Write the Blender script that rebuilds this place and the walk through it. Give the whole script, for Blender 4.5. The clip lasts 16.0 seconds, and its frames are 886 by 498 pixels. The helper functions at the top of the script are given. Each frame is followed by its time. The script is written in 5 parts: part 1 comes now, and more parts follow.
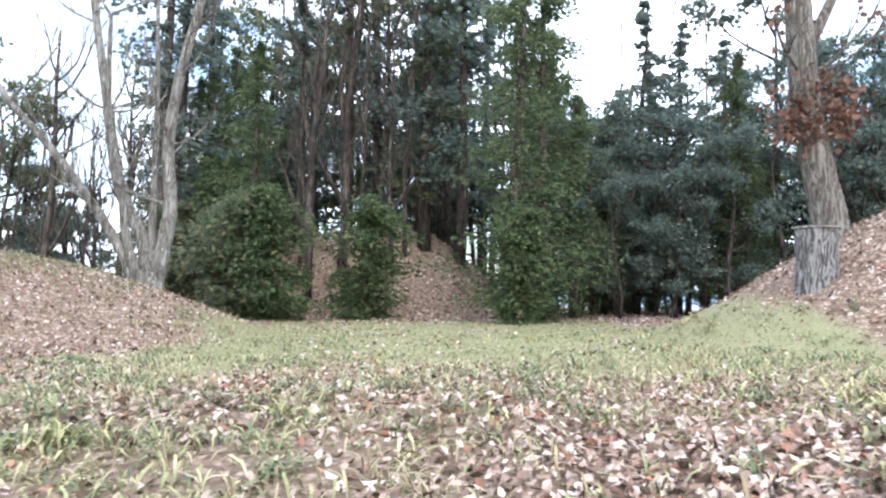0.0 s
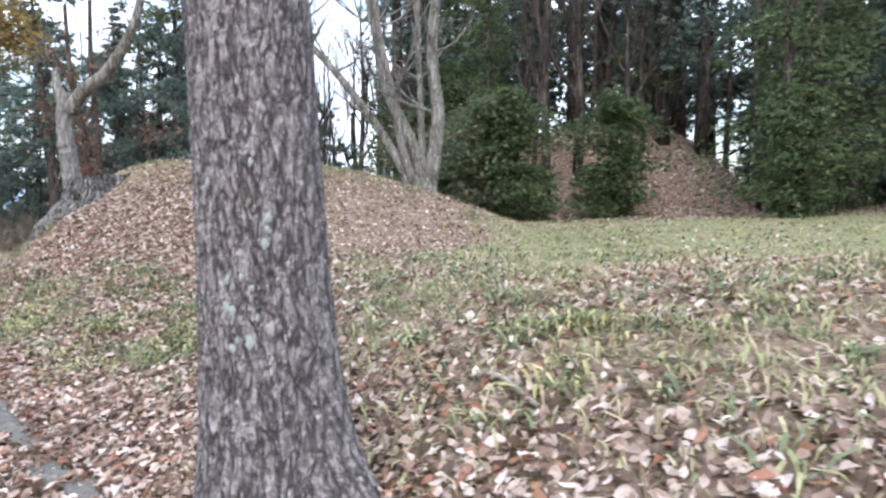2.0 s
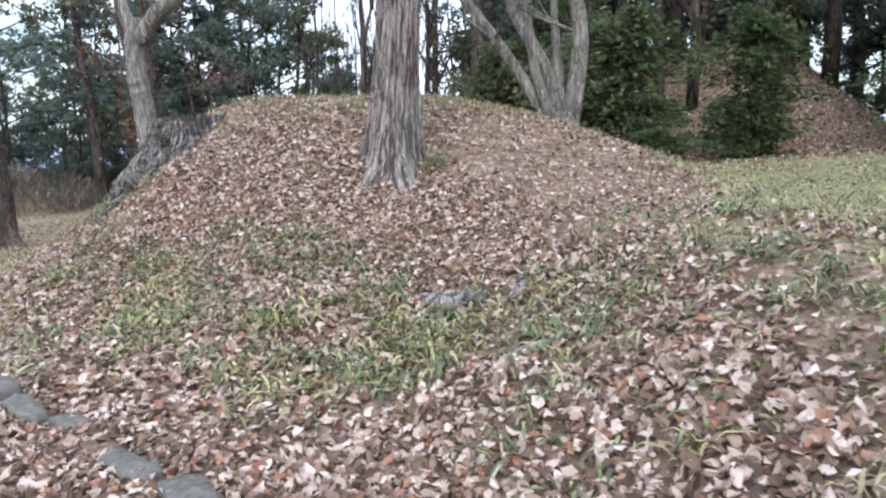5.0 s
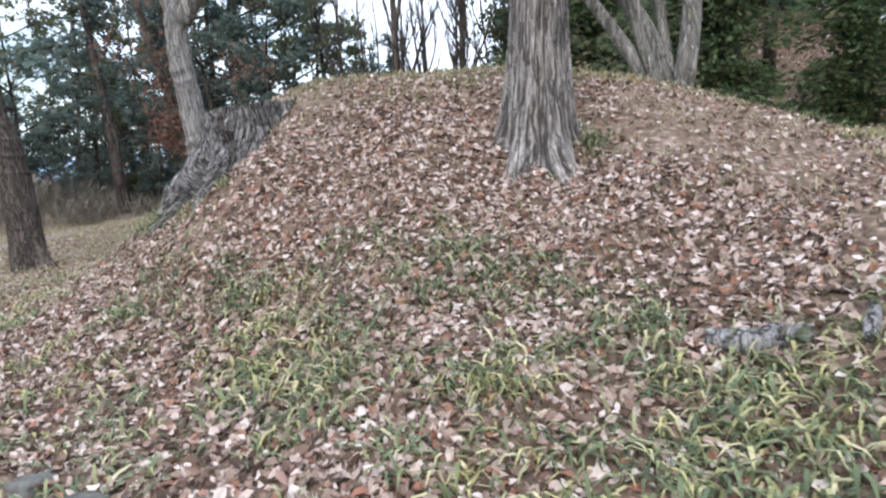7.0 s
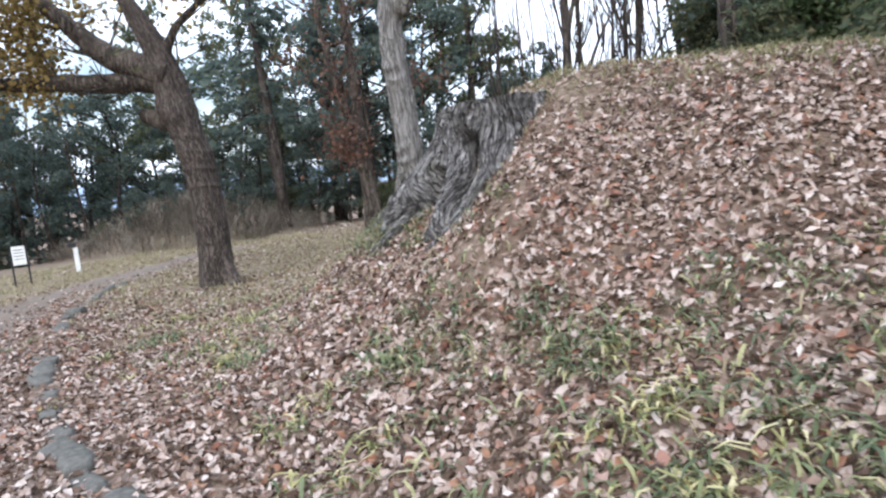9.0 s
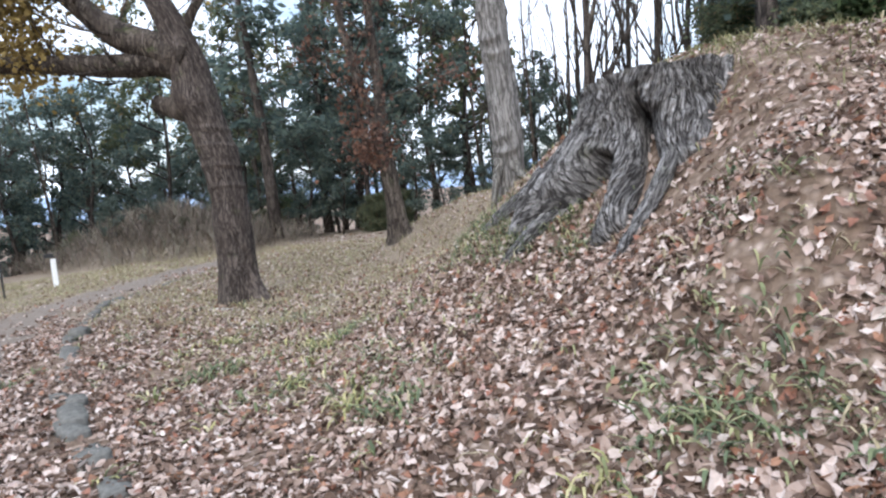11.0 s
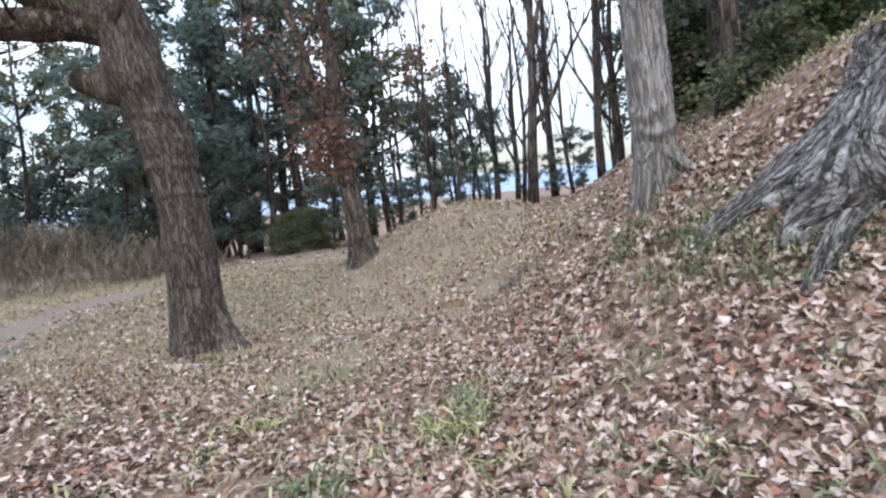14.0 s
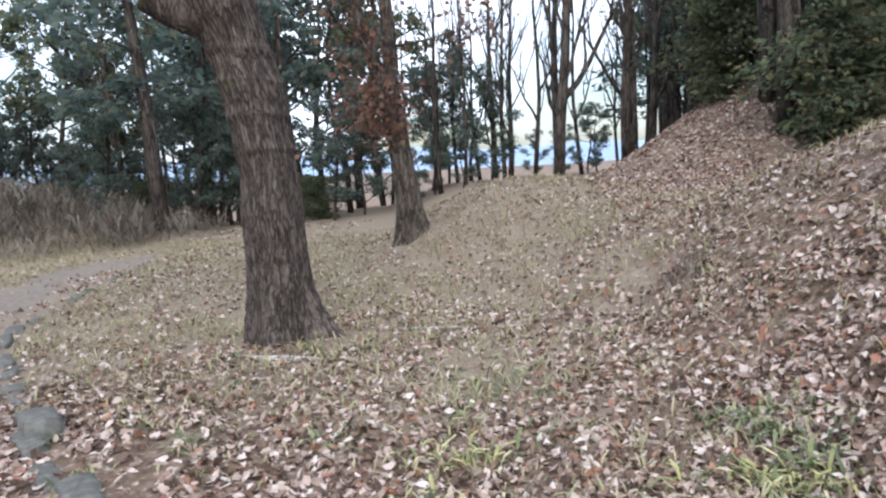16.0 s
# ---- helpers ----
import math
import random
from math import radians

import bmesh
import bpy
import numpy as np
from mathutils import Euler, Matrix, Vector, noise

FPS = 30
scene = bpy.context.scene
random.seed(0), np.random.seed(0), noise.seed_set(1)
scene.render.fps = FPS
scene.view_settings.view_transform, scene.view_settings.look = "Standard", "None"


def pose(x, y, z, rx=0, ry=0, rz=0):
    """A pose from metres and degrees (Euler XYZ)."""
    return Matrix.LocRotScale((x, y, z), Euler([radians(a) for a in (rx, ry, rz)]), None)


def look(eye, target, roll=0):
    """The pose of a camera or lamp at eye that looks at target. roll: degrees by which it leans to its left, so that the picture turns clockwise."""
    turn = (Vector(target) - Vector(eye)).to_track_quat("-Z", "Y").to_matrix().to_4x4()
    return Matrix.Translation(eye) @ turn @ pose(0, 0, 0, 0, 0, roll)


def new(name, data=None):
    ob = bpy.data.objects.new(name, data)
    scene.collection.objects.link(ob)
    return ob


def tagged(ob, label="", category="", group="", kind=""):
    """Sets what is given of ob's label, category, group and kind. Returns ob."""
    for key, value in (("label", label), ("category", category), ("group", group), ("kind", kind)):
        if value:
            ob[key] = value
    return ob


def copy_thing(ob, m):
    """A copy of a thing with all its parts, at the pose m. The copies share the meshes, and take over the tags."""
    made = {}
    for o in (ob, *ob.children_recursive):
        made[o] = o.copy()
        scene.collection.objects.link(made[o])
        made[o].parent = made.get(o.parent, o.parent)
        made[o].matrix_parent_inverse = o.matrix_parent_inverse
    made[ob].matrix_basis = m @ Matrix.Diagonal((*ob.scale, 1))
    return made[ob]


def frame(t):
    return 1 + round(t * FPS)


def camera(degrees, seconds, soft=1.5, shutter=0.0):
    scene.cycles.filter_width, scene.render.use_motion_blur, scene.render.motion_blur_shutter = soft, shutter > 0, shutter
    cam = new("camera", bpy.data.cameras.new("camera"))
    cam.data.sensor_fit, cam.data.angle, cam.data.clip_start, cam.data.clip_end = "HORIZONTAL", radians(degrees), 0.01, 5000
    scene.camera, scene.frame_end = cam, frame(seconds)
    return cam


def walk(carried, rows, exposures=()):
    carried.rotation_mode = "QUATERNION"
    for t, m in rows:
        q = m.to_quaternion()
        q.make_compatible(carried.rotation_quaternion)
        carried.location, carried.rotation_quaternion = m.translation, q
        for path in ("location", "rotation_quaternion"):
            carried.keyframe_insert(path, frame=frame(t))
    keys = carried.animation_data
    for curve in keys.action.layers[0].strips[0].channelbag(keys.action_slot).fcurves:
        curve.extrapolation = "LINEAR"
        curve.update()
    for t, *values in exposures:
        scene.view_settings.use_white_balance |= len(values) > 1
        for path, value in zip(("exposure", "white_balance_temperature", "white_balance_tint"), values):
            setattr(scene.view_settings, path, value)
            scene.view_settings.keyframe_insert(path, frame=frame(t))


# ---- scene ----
cam = camera(67.1, 16.0, soft=2.3, shutter=0.15)
PATH = [
    (0, (-0.080, 0.780, 1.310), (-0.110, 2.535, 1.435), 1.5),
    (0.1, (-0.100, 0.560, 1.325), (-0.120, 2.315, 1.440), 1.6),
    (0.2, (-0.125, 0.320, 1.342), (-0.132, 2.078, 1.438), 1.7),
    (0.3, (-0.150, 0.130, 1.355), (-0.145, 1.888, 1.436), 1.8),
    (0.5, (-0.229, 0.083, 1.355), (-0.216, 1.841, 1.436), 1.9),
    (1, (-0.701, 0.305, 1.296), (-0.662, 2.064, 1.309), 1.3),
    (1.5, (-1.275, 0.380, 1.258), (-1.463, 2.129, 1.188), 0.6),
    (2, (-1.828, 0.519, 1.223), (-2.341, 2.197, 1.086), -0.6),
    (2.5, (-2.394, 0.731, 1.181), (-3.047, 2.351, 0.966), -0.7),
    (3, (-2.880, 0.925, 1.164), (-3.477, 2.563, 0.920), -0.1),
    (3.5, (-3.356, 1.237, 1.147), (-3.991, 2.854, 0.860), 0.2),
    (3.7, (-3.574, 1.332, 1.141), (-4.205, 2.948, 0.843), 0.3),
    (5.8, (-5.755, 2.805, 1.034), (-6.302, 4.461, 0.791), -3.7),
    (6, (-5.975, 2.903, 1.038), (-6.530, 4.555, 0.788), -4.0),
    (6.5, (-6.428, 3.259, 1.009), (-7.001, 4.902, 0.746), -4.4),
    (7, (-6.912, 3.508, 1.024), (-7.501, 5.143, 0.744), -4.9),
    (7.5, (-7.375, 3.828, 1.022), (-7.948, 5.469, 0.744), -5.6),
    (8, (-7.910, 4.052, 1.018), (-8.499, 5.687, 0.748), -6.0),
    (8.5, (-8.444, 4.229, 1.039), (-9.134, 5.829, 0.788), -5.9),
    (9, (-9.032, 4.433, 1.015), (-9.918, 5.940, 0.804), -5.6),
    (9.5, (-9.591, 4.543, 1.005), (-10.540, 6.013, 0.811), -5.7),
    (9.7, (-9.824, 4.645, 1.001), (-10.807, 6.095, 0.825), -6.0),
    (11.8, (-12.147, 5.347, 0.848), (-12.857, 6.948, 0.671), -4.5),
    (12, (-12.357, 5.473, 0.872), (-13.089, 7.065, 0.708), -4.9),
    (12.5, (-12.911, 5.662, 0.866), (-13.551, 7.293, 0.701), -5.0),
    (13, (-13.388, 5.980, 0.871), (-13.993, 7.625, 0.709), -5.1),
    (13.5, (-13.896, 6.188, 0.856), (-14.433, 7.858, 0.696), -4.3),
    (14, (-14.401, 6.419, 0.852), (-14.884, 8.105, 0.699), -5.5),
    (14.5, (-14.930, 6.672, 0.849), (-15.478, 8.338, 0.705), -6.2),
    (15, (-15.434, 6.781, 0.885), (-15.941, 8.460, 0.734), -5.9),
    (15.5, (-15.998, 7.068, 0.854), (-16.477, 8.752, 0.680), -4.8),
    (16, (-16.553, 7.168, 0.899), (-16.933, 8.872, 0.673), -2.8),
]
walk(cam, [(t, look(eye, target, roll)) for t, eye, target, roll in PATH], [(0, 1.65), (0.8, 1.65), (2.2, 1.27), (4.0, 1.1), (7.0, 1.0), (16, 0.98)])

# ---- light: thin high cloud, a low veiled sun behind the trees ----
SUN_EL, SUN_AZ = 38.0, 165.0
world = bpy.data.worlds.new("sky")
scene.world = world
world.use_nodes = True
wt = world.node_tree
sky = wt.nodes.new("ShaderNodeTexSky")
sky.sky_type, sky.sun_disc = "NISHITA", False
sky.sun_elevation, sky.sun_rotation = radians(SUN_EL), radians(SUN_AZ)
sky.air_density, sky.dust_density = 1.0, 1.6
wco = wt.nodes.new("ShaderNodeTexCoord")
wmap = wt.nodes.new("ShaderNodeMapping")
wmap.inputs["Scale"].default_value = (1.0, 1.0, 2.6)
wno = wt.nodes.new("ShaderNodeTexNoise")
wno.inputs["Scale"].default_value, wno.inputs["Detail"].default_value = 2.2, 6
wramp = wt.nodes.new("ShaderNodeMapRange")
wramp.inputs["From Min"].default_value, wramp.inputs["From Max"].default_value = 0.36, 0.58
wmix = wt.nodes.new("ShaderNodeMix")
wmix.data_type = "RGBA"
wmix.inputs["B"].default_value = (9.4, 10.7, 13.0, 1)
wt.links.new(wco.outputs["Generated"], wmap.inputs["Vector"])
wt.links.new(wmap.outputs["Vector"], wno.inputs["Vector"])
wt.links.new(wno.outputs["Fac"], wramp.inputs["Value"])
wt.links.new(wramp.outputs["Result"], wmix.inputs["Factor"])
wt.links.new(sky.outputs["Color"], wmix.inputs["A"])
wsep = wt.nodes.new("ShaderNodeSeparateXYZ")
wt.links.new(wco.outputs["Generated"], wsep.inputs["Vector"])
wup = wt.nodes.new("ShaderNodeMapRange")
wup.inputs["From Min"].default_value, wup.inputs["From Max"].default_value = 0.0, 1.0
wup.inputs["To Min"].default_value, wup.inputs["To Max"].default_value = 0.66, 1.75
wt.links.new(wsep.outputs["Z"], wup.inputs["Value"])
wlift = wt.nodes.new("ShaderNodeVectorMath")
wlift.operation = "SCALE"
wt.links.new(wmix.outputs["Result"], wlift.inputs[0])
wt.links.new(wup.outputs["Result"], wlift.inputs["Scale"])
wt.links.new(wlift.outputs["Vector"], wt.nodes["Background"].inputs["Color"])
wt.nodes["Background"].inputs["Strength"].default_value = 0.12
sun = new("sun", bpy.data.lights.new("sun", "SUN"))
sun.data.energy, sun.data.angle, sun.data.color = 0.75, radians(35), (1.0, 0.98, 0.96)
sun.matrix_world = look((0, 0, 0), (-math.sin(radians(SUN_AZ)), -math.cos(radians(SUN_AZ)), -math.tan(radians(SUN_EL))))

# ---- materials ----
def shader(name, rough=0.85, spec=0.25):
    m = bpy.data.materials.new(name)
    m.use_nodes = True
    b = m.node_tree.nodes["Principled BSDF"]
    b.inputs["Roughness"].default_value = rough
    b.inputs["Specular IOR Level"].default_value = spec
    return m, m.node_tree, b


def node(nt, kind, **values):
    n = nt.nodes.new("ShaderNode" + kind)
    for key, value in values.items():
        slot = key.replace("_", " ")
        if isinstance(value, bpy.types.NodeSocket):
            nt.links.new(value, n.inputs[slot])
        else:
            n.inputs[slot].default_value = value
    return n


def ramp(nt, fac, stops):
    n = nt.nodes.new("ShaderNodeValToRGB")
    nt.links.new(fac, n.inputs["Fac"])
    el = n.color_ramp.elements
    while len(el) < len(stops):
        el.new(0.5)
    for e, (at, c) in zip(el, stops):
        e.position, e.color = at, (*c, 1)
    return n.outputs["Color"]


def mixed(nt, fac, a, b, how="MIX"):
    n = nt.nodes.new("ShaderNodeMix")
    n.data_type, n.blend_type = "RGBA", how
    for slot, v in (("Factor", fac), ("A", a), ("B", b)):
        if isinstance(v, bpy.types.NodeSocket):
            nt.links.new(v, n.inputs[slot])
        else:
            n.inputs[slot].default_value = v if slot == "Factor" else (*v, 1)
    return n.outputs["Result"]


def coords(nt, scale=(1, 1, 1)):
    c = nt.nodes.new("ShaderNodeTexCoord")
    return node(nt, "Mapping", Vector=c.outputs["Object"], Scale=scale).outputs["Vector"]


def noisy(nt, vec, scale, detail=5.0, rough=0.6):
    return node(nt, "TexNoise", Vector=vec, Scale=scale, Detail=detail, Roughness=rough).outputs["Fac"]


def bumped(nt, b, height, strength, distance):
    n = node(nt, "Bump", Height=height, Strength=strength, Distance=distance)
    nt.links.new(n.outputs["Normal"], b.inputs["Normal"])


def ground_material():
    m, nt, b = shader("forest_floor", 0.95, 0.1)
    v = coords(nt)
    big, fine = noisy(nt, v, 0.7, 4), noisy(nt, v, 26, 6, 0.7)
    cell = node(nt, "TexVoronoi", Vector=node(nt, "Mapping", Vector=v, Scale=(1, 1, 0.4)).outputs["Vector"], Scale=17.0, Randomness=1.0)
    litter = ramp(nt, node(nt, "SeparateColor", Color=cell.outputs["Color"]).outputs["Red"],
                  [(0, (0.06, 0.04, 0.03)), (0.3, (0.17, 0.115, 0.085)), (0.65, (0.32, 0.235, 0.185)), (1, (0.48, 0.385, 0.325))])
    soil = ramp(nt, fine, [(0.25, (0.075, 0.05, 0.034)), (0.75, (0.17, 0.12, 0.085))])
    col = mixed(nt, ramp(nt, cell.outputs["Distance"], [(0.0, (1, 1, 1)), (0.55, (0.15, 0.15, 0.15))]), soil, litter)
    grass = ramp(nt, fine, [(0.25, (0.105, 0.10, 0.056)), (0.6, (0.195, 0.188, 0.105)), (0.85, (0.31, 0.28, 0.18))])
    dry = ramp(nt, fine, [(0.25, (0.12, 0.092, 0.066)), (0.8, (0.27, 0.215, 0.16))])
    dirt = ramp(nt, noisy(nt, v, 9, 8, 0.7), [(0.2, (0.09, 0.07, 0.055)), (0.55, (0.175, 0.142, 0.116)), (0.85, (0.28, 0.235, 0.198))])
    for layer, colour, edge in (("grass", grass, 0.5), ("dry", dry, 0.35), ("dirt", dirt, 0.3)):
        a = nt.nodes.new("ShaderNodeAttribute")
        a.attribute_name = layer
        f = node(nt, "Math", )
        f.operation = "MULTIPLY_ADD"
        nt.links.new(big, f.inputs[0])
        f.inputs[1].default_value = edge
        nt.links.new(a.outputs["Fac"], f.inputs[2])
        r = node(nt, "MapRange", Value=f.outputs["Value"])
        r.inputs["From Min"].default_value, r.inputs["From Max"].default_value = 0.35 + edge * 0.4, 0.65 + edge * 0.55
        col = mixed(nt, r.outputs["Result"], col, colour)
    nt.links.new(col, b.inputs["Base Color"])
    bumped(nt, b, mixed(nt, 0.5, cell.outputs["Distance"], fine), 0.7, 0.03)
    return m


def island_material(name, stops, rough=0.75, glow=0.0, spec=0.12):
    """Loose leaves and blades: each piece takes its own tint, with a little grain."""
    m, nt, b = shader(name, rough, spec)
    g = nt.nodes.new("ShaderNodeNewGeometry")
    col = ramp(nt, g.outputs["Random Per Island"], stops)
    grain = noisy(nt, coords(nt), 40, 3)
    col = mixed(nt, ramp(nt, grain, [(0.3, (0, 0, 0)), (0.8, (0.35, 0.35, 0.35))]), col, (0.06, 0.045, 0.03))
    nt.links.new(col, b.inputs["Base Color"])
    if glow:
        t = node(nt, "BsdfTranslucent", Color=col)
        mix = node(nt, "MixShader", Fac=glow)
        nt.links.new(b.outputs["BSDF"], mix.inputs[1])
        nt.links.new(t.outputs["BSDF"], mix.inputs[2])
        nt.links.new(mix.outputs["Shader"], nt.nodes["Material Output"].inputs["Surface"])
    return m


def bark_material(name, dark, mid, light, stretch=5.0, scale=9.0, lichen=0.0, moss=0.0, depth=0.03, streak=0.0):
    """Cracked plates that run up the trunk, uneven in tone, with finer cracks inside them."""
    m, nt, b = shader(name, 0.92, 0.15)
    v = coords(nt, (1, 1, 1 / stretch))
    plain = coords(nt)
    warped = mixed(nt, 0.14, v, node(nt, "TexNoise", Vector=v, Scale=scale * 0.5, Detail=4.0).outputs["Color"])
    crack = node(nt, "TexVoronoi", Vector=warped, Scale=scale)
    crack.feature = "DISTANCE_TO_EDGE"
    plate = node(nt, "TexVoronoi", Vector=warped, Scale=scale)
    small = node(nt, "TexVoronoi", Vector=warped, Scale=scale * 2.7)
    small.feature = "DISTANCE_TO_EDGE"
    fine = noisy(nt, v, scale * 4, 8, 0.75)
    tone = mixed(nt, 0.45, fine, node(nt, "SeparateColor", Color=plate.outputs["Color"]).outputs["Green"])
    col = ramp(nt, tone, [(0.28, dark), (0.5, mid), (0.72, light)])
    col = mixed(nt, ramp(nt, small.outputs["Distance"], [(0.0, (0.75, 0.75, 0.75)), (0.18, (0, 0, 0))]), col, tuple(c * 0.6 for c in dark))
    col = mixed(nt, ramp(nt, crack.outputs["Distance"], [(0.0, (0.95, 0.95, 0.95)), (0.16, (0, 0, 0))]), col, tuple(c * 0.4 for c in dark))
    col = mixed(nt, ramp(nt, noisy(nt, plain, 2.6, 5), [(0.45, (0, 0, 0)), (0.7, (0.4, 0.4, 0.4))]), col, light)
    if streak:
        grain = noisy(nt, mixed(nt, 0.10, v, node(nt, "TexNoise", Vector=plain, Scale=4.0, Detail=3.0).outputs["Color"]), scale * 0.5, 3, 0.55)
        col = mixed(nt, ramp(nt, grain, [(0.30, (0.1, 0.1, 0.1)), (0.38, (1, 1, 1)), (0.46, (0, 0, 0)), (0.53, (0.95, 0.95, 0.95)), (0.60, (0, 0, 0)), (0.68, (1, 1, 1))]), tuple(c * 0.8 for c in dark), mixed(nt, streak, col, light))
    if lichen:
        spot = node(nt, "TexVoronoi", Vector=mixed(nt, 0.05, coords(nt, (1, 1, 0.6)), node(nt, "TexNoise", Vector=plain, Scale=30.0).outputs["Color"]), Scale=15.0).outputs["Distance"]
        mask = node(nt, "Math")
        mask.operation = "MULTIPLY"
        nt.links.new(ramp(nt, spot, [(0.18, (0.9, 0.9, 0.9)), (0.3, (0, 0, 0))]), mask.inputs[0])
        nt.links.new(ramp(nt, noisy(nt, plain, 6, 4), [(0.56 - lichen * 0.1, (0, 0, 0)), (0.6, (1, 1, 1))]), mask.inputs[1])
        col = mixed(nt, mask.outputs["Value"], col, (0.40, 0.42, 0.38))
    if moss:
        col = mixed(nt, ramp(nt, noisy(nt, plain, 3.4, 5), [(0.62 - moss * 0.15, (0, 0, 0)), (0.75, (0.8, 0.8, 0.8))]), col, (0.09, 0.105, 0.04))
    nt.links.new(col, b.inputs["Base Color"])
    height_map = mixed(nt, 0.4, mixed(nt, 0.5, ramp(nt, crack.outputs["Distance"], [(0, (0, 0, 0)), (0.2, (1, 1, 1))]), ramp(nt, small.outputs["Distance"], [(0, (0, 0, 0)), (0.2, (1, 1, 1))])), fine)
    bumped(nt, b, height_map, 1.0, depth)
    return m


def plate_material(name, dark, mid, light, lichen=0.0, moss=0.0, scale=26.0, stretch=0.14, rough_cut=0.0):
    """Bark: furrows that fork and meet, running with the grain stored on the mesh, each plate with its own tone."""
    m, nt, b = shader(name, 0.93, 0.12)
    plain = coords(nt)
    at = [nt.nodes.new("ShaderNodeAttribute") for _ in range(3)]
    at[0].attribute_name, at[1].attribute_name, at[2].attribute_name = "plate", "crack", "grain"
    run = at[2].outputs["Vector"]
    sway = node(nt, "TexNoise", Vector=node(nt, "Mapping", Vector=run, Scale=(1, 1, 0.5)).outputs["Vector"], Scale=scale * 0.35, Detail=3.0).outputs["Color"]
    v = mixed(nt, 0.9 / scale, node(nt, "Mapping", Vector=run, Scale=(1, 1, stretch)).outputs["Vector"], sway)
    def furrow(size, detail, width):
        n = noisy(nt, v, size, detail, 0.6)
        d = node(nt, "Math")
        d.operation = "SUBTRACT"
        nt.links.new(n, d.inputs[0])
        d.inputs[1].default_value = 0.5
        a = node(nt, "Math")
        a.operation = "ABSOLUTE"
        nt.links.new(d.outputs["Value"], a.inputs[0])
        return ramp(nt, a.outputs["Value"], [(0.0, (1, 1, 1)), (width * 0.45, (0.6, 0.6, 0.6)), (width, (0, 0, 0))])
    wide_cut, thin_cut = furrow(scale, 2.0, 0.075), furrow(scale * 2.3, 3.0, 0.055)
    fine = noisy(nt, node(nt, "Mapping", Vector=run, Scale=(1, 1, 0.4)).outputs["Vector"], scale * 5, 6, 0.75)
    tone = mixed(nt, 0.55, fine, mixed(nt, 0.6, at[0].outputs["Fac"], noisy(nt, v, scale * 0.8, 4, 0.7)))
    col = ramp(nt, tone, [(0.30, tuple(0.5 * (a + c) for a, c in zip(dark, mid))), (0.5, mid), (0.68, light)])
    col = mixed(nt, ramp(nt, noisy(nt, plain, 2.4, 5), [(0.45, (0, 0, 0)), (0.7, (0.4, 0.4, 0.4))]), col, mid)
    if lichen:
        spot = node(nt, "TexVoronoi", Vector=mixed(nt, 0.06, coords(nt, (1, 1, 0.6)), node(nt, "TexNoise", Vector=plain, Scale=30.0).outputs["Color"]), Scale=24.0).outputs["Distance"]
        mask = node(nt, "Math")
        mask.operation = "MULTIPLY"
        nt.links.new(ramp(nt, spot, [(0.2, (0.85, 0.85, 0.85)), (0.32, (0, 0, 0))]), mask.inputs[0])
        nt.links.new(ramp(nt, noisy(nt, plain, 5, 4), [(0.60 - lichen * 0.1, (0, 0, 0)), (0.66, (1, 1, 1))]), mask.inputs[1])
        col = mixed(nt, mask.outputs["Value"], col, (0.36, 0.38, 0.345))
    if moss:
        col = mixed(nt, ramp(nt, noisy(nt, plain, 3.4, 5), [(0.62 - moss * 0.15, (0, 0, 0)), (0.75, (0.7, 0.7, 0.7))]), col, (0.10, 0.112, 0.05))
    # Furrows take their dark bark tone, with the shade inside cracks painted in.
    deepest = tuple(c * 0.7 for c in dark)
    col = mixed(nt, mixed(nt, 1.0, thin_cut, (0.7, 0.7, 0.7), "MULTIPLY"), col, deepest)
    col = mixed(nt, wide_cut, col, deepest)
    if rough_cut:
        cross = node(nt, "TexNoise", Vector=node(nt, "Mapping", Vector=run, Scale=(1, 1, 1.1)).outputs["Vector"], Scale=scale * 1.3, Detail=3.0).outputs["Fac"]
        col = mixed(nt, ramp(nt, cross, [(0.36, (rough_cut, rough_cut, rough_cut)), (0.46, (0, 0, 0))]), col, deepest)
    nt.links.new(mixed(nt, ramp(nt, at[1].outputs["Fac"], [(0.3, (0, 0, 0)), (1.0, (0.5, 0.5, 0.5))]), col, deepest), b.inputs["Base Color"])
    height_map = mixed(nt, 0.35, mixed(nt, 0.4, wide_cut, thin_cut), fine)
    n = node(nt, "Bump", Height=height_map, Strength=1.0, Distance=0.018)
    n.invert = True
    nt.links.new(n.outputs["Normal"], b.inputs["Normal"])
    return m


def stone_material(name, a, c, scale=6.0):
    m, nt, b = shader(name, 0.9, 0.2)
    v = coords(nt)
    n = noisy(nt, v, scale, 8, 0.65)
    col = ramp(nt, n, [(0.3, a), (0.7, c)])
    col = mixed(nt, ramp(nt, noisy(nt, v, 3, 4), [(0.5, (0, 0, 0)), (0.7, (0.6, 0.6, 0.6))]), col, (0.10, 0.115, 0.06))
    nt.links.new(col, b.inputs["Base Color"])
    bumped(nt, b, n, 0.6, 0.03)
    return m


def plain_material(name, colour, rough=0.6):
    m, nt, b = shader(name, rough, 0.3)
    n = noisy(nt, coords(nt), 14, 5)
    nt.links.new(mixed(nt, ramp(nt, n, [(0.4, (0, 0, 0)), (0.8, (0.3, 0.3, 0.3))]), colour, tuple(c * 0.5 for c in colour)), b.inputs["Base Color"])
    return m


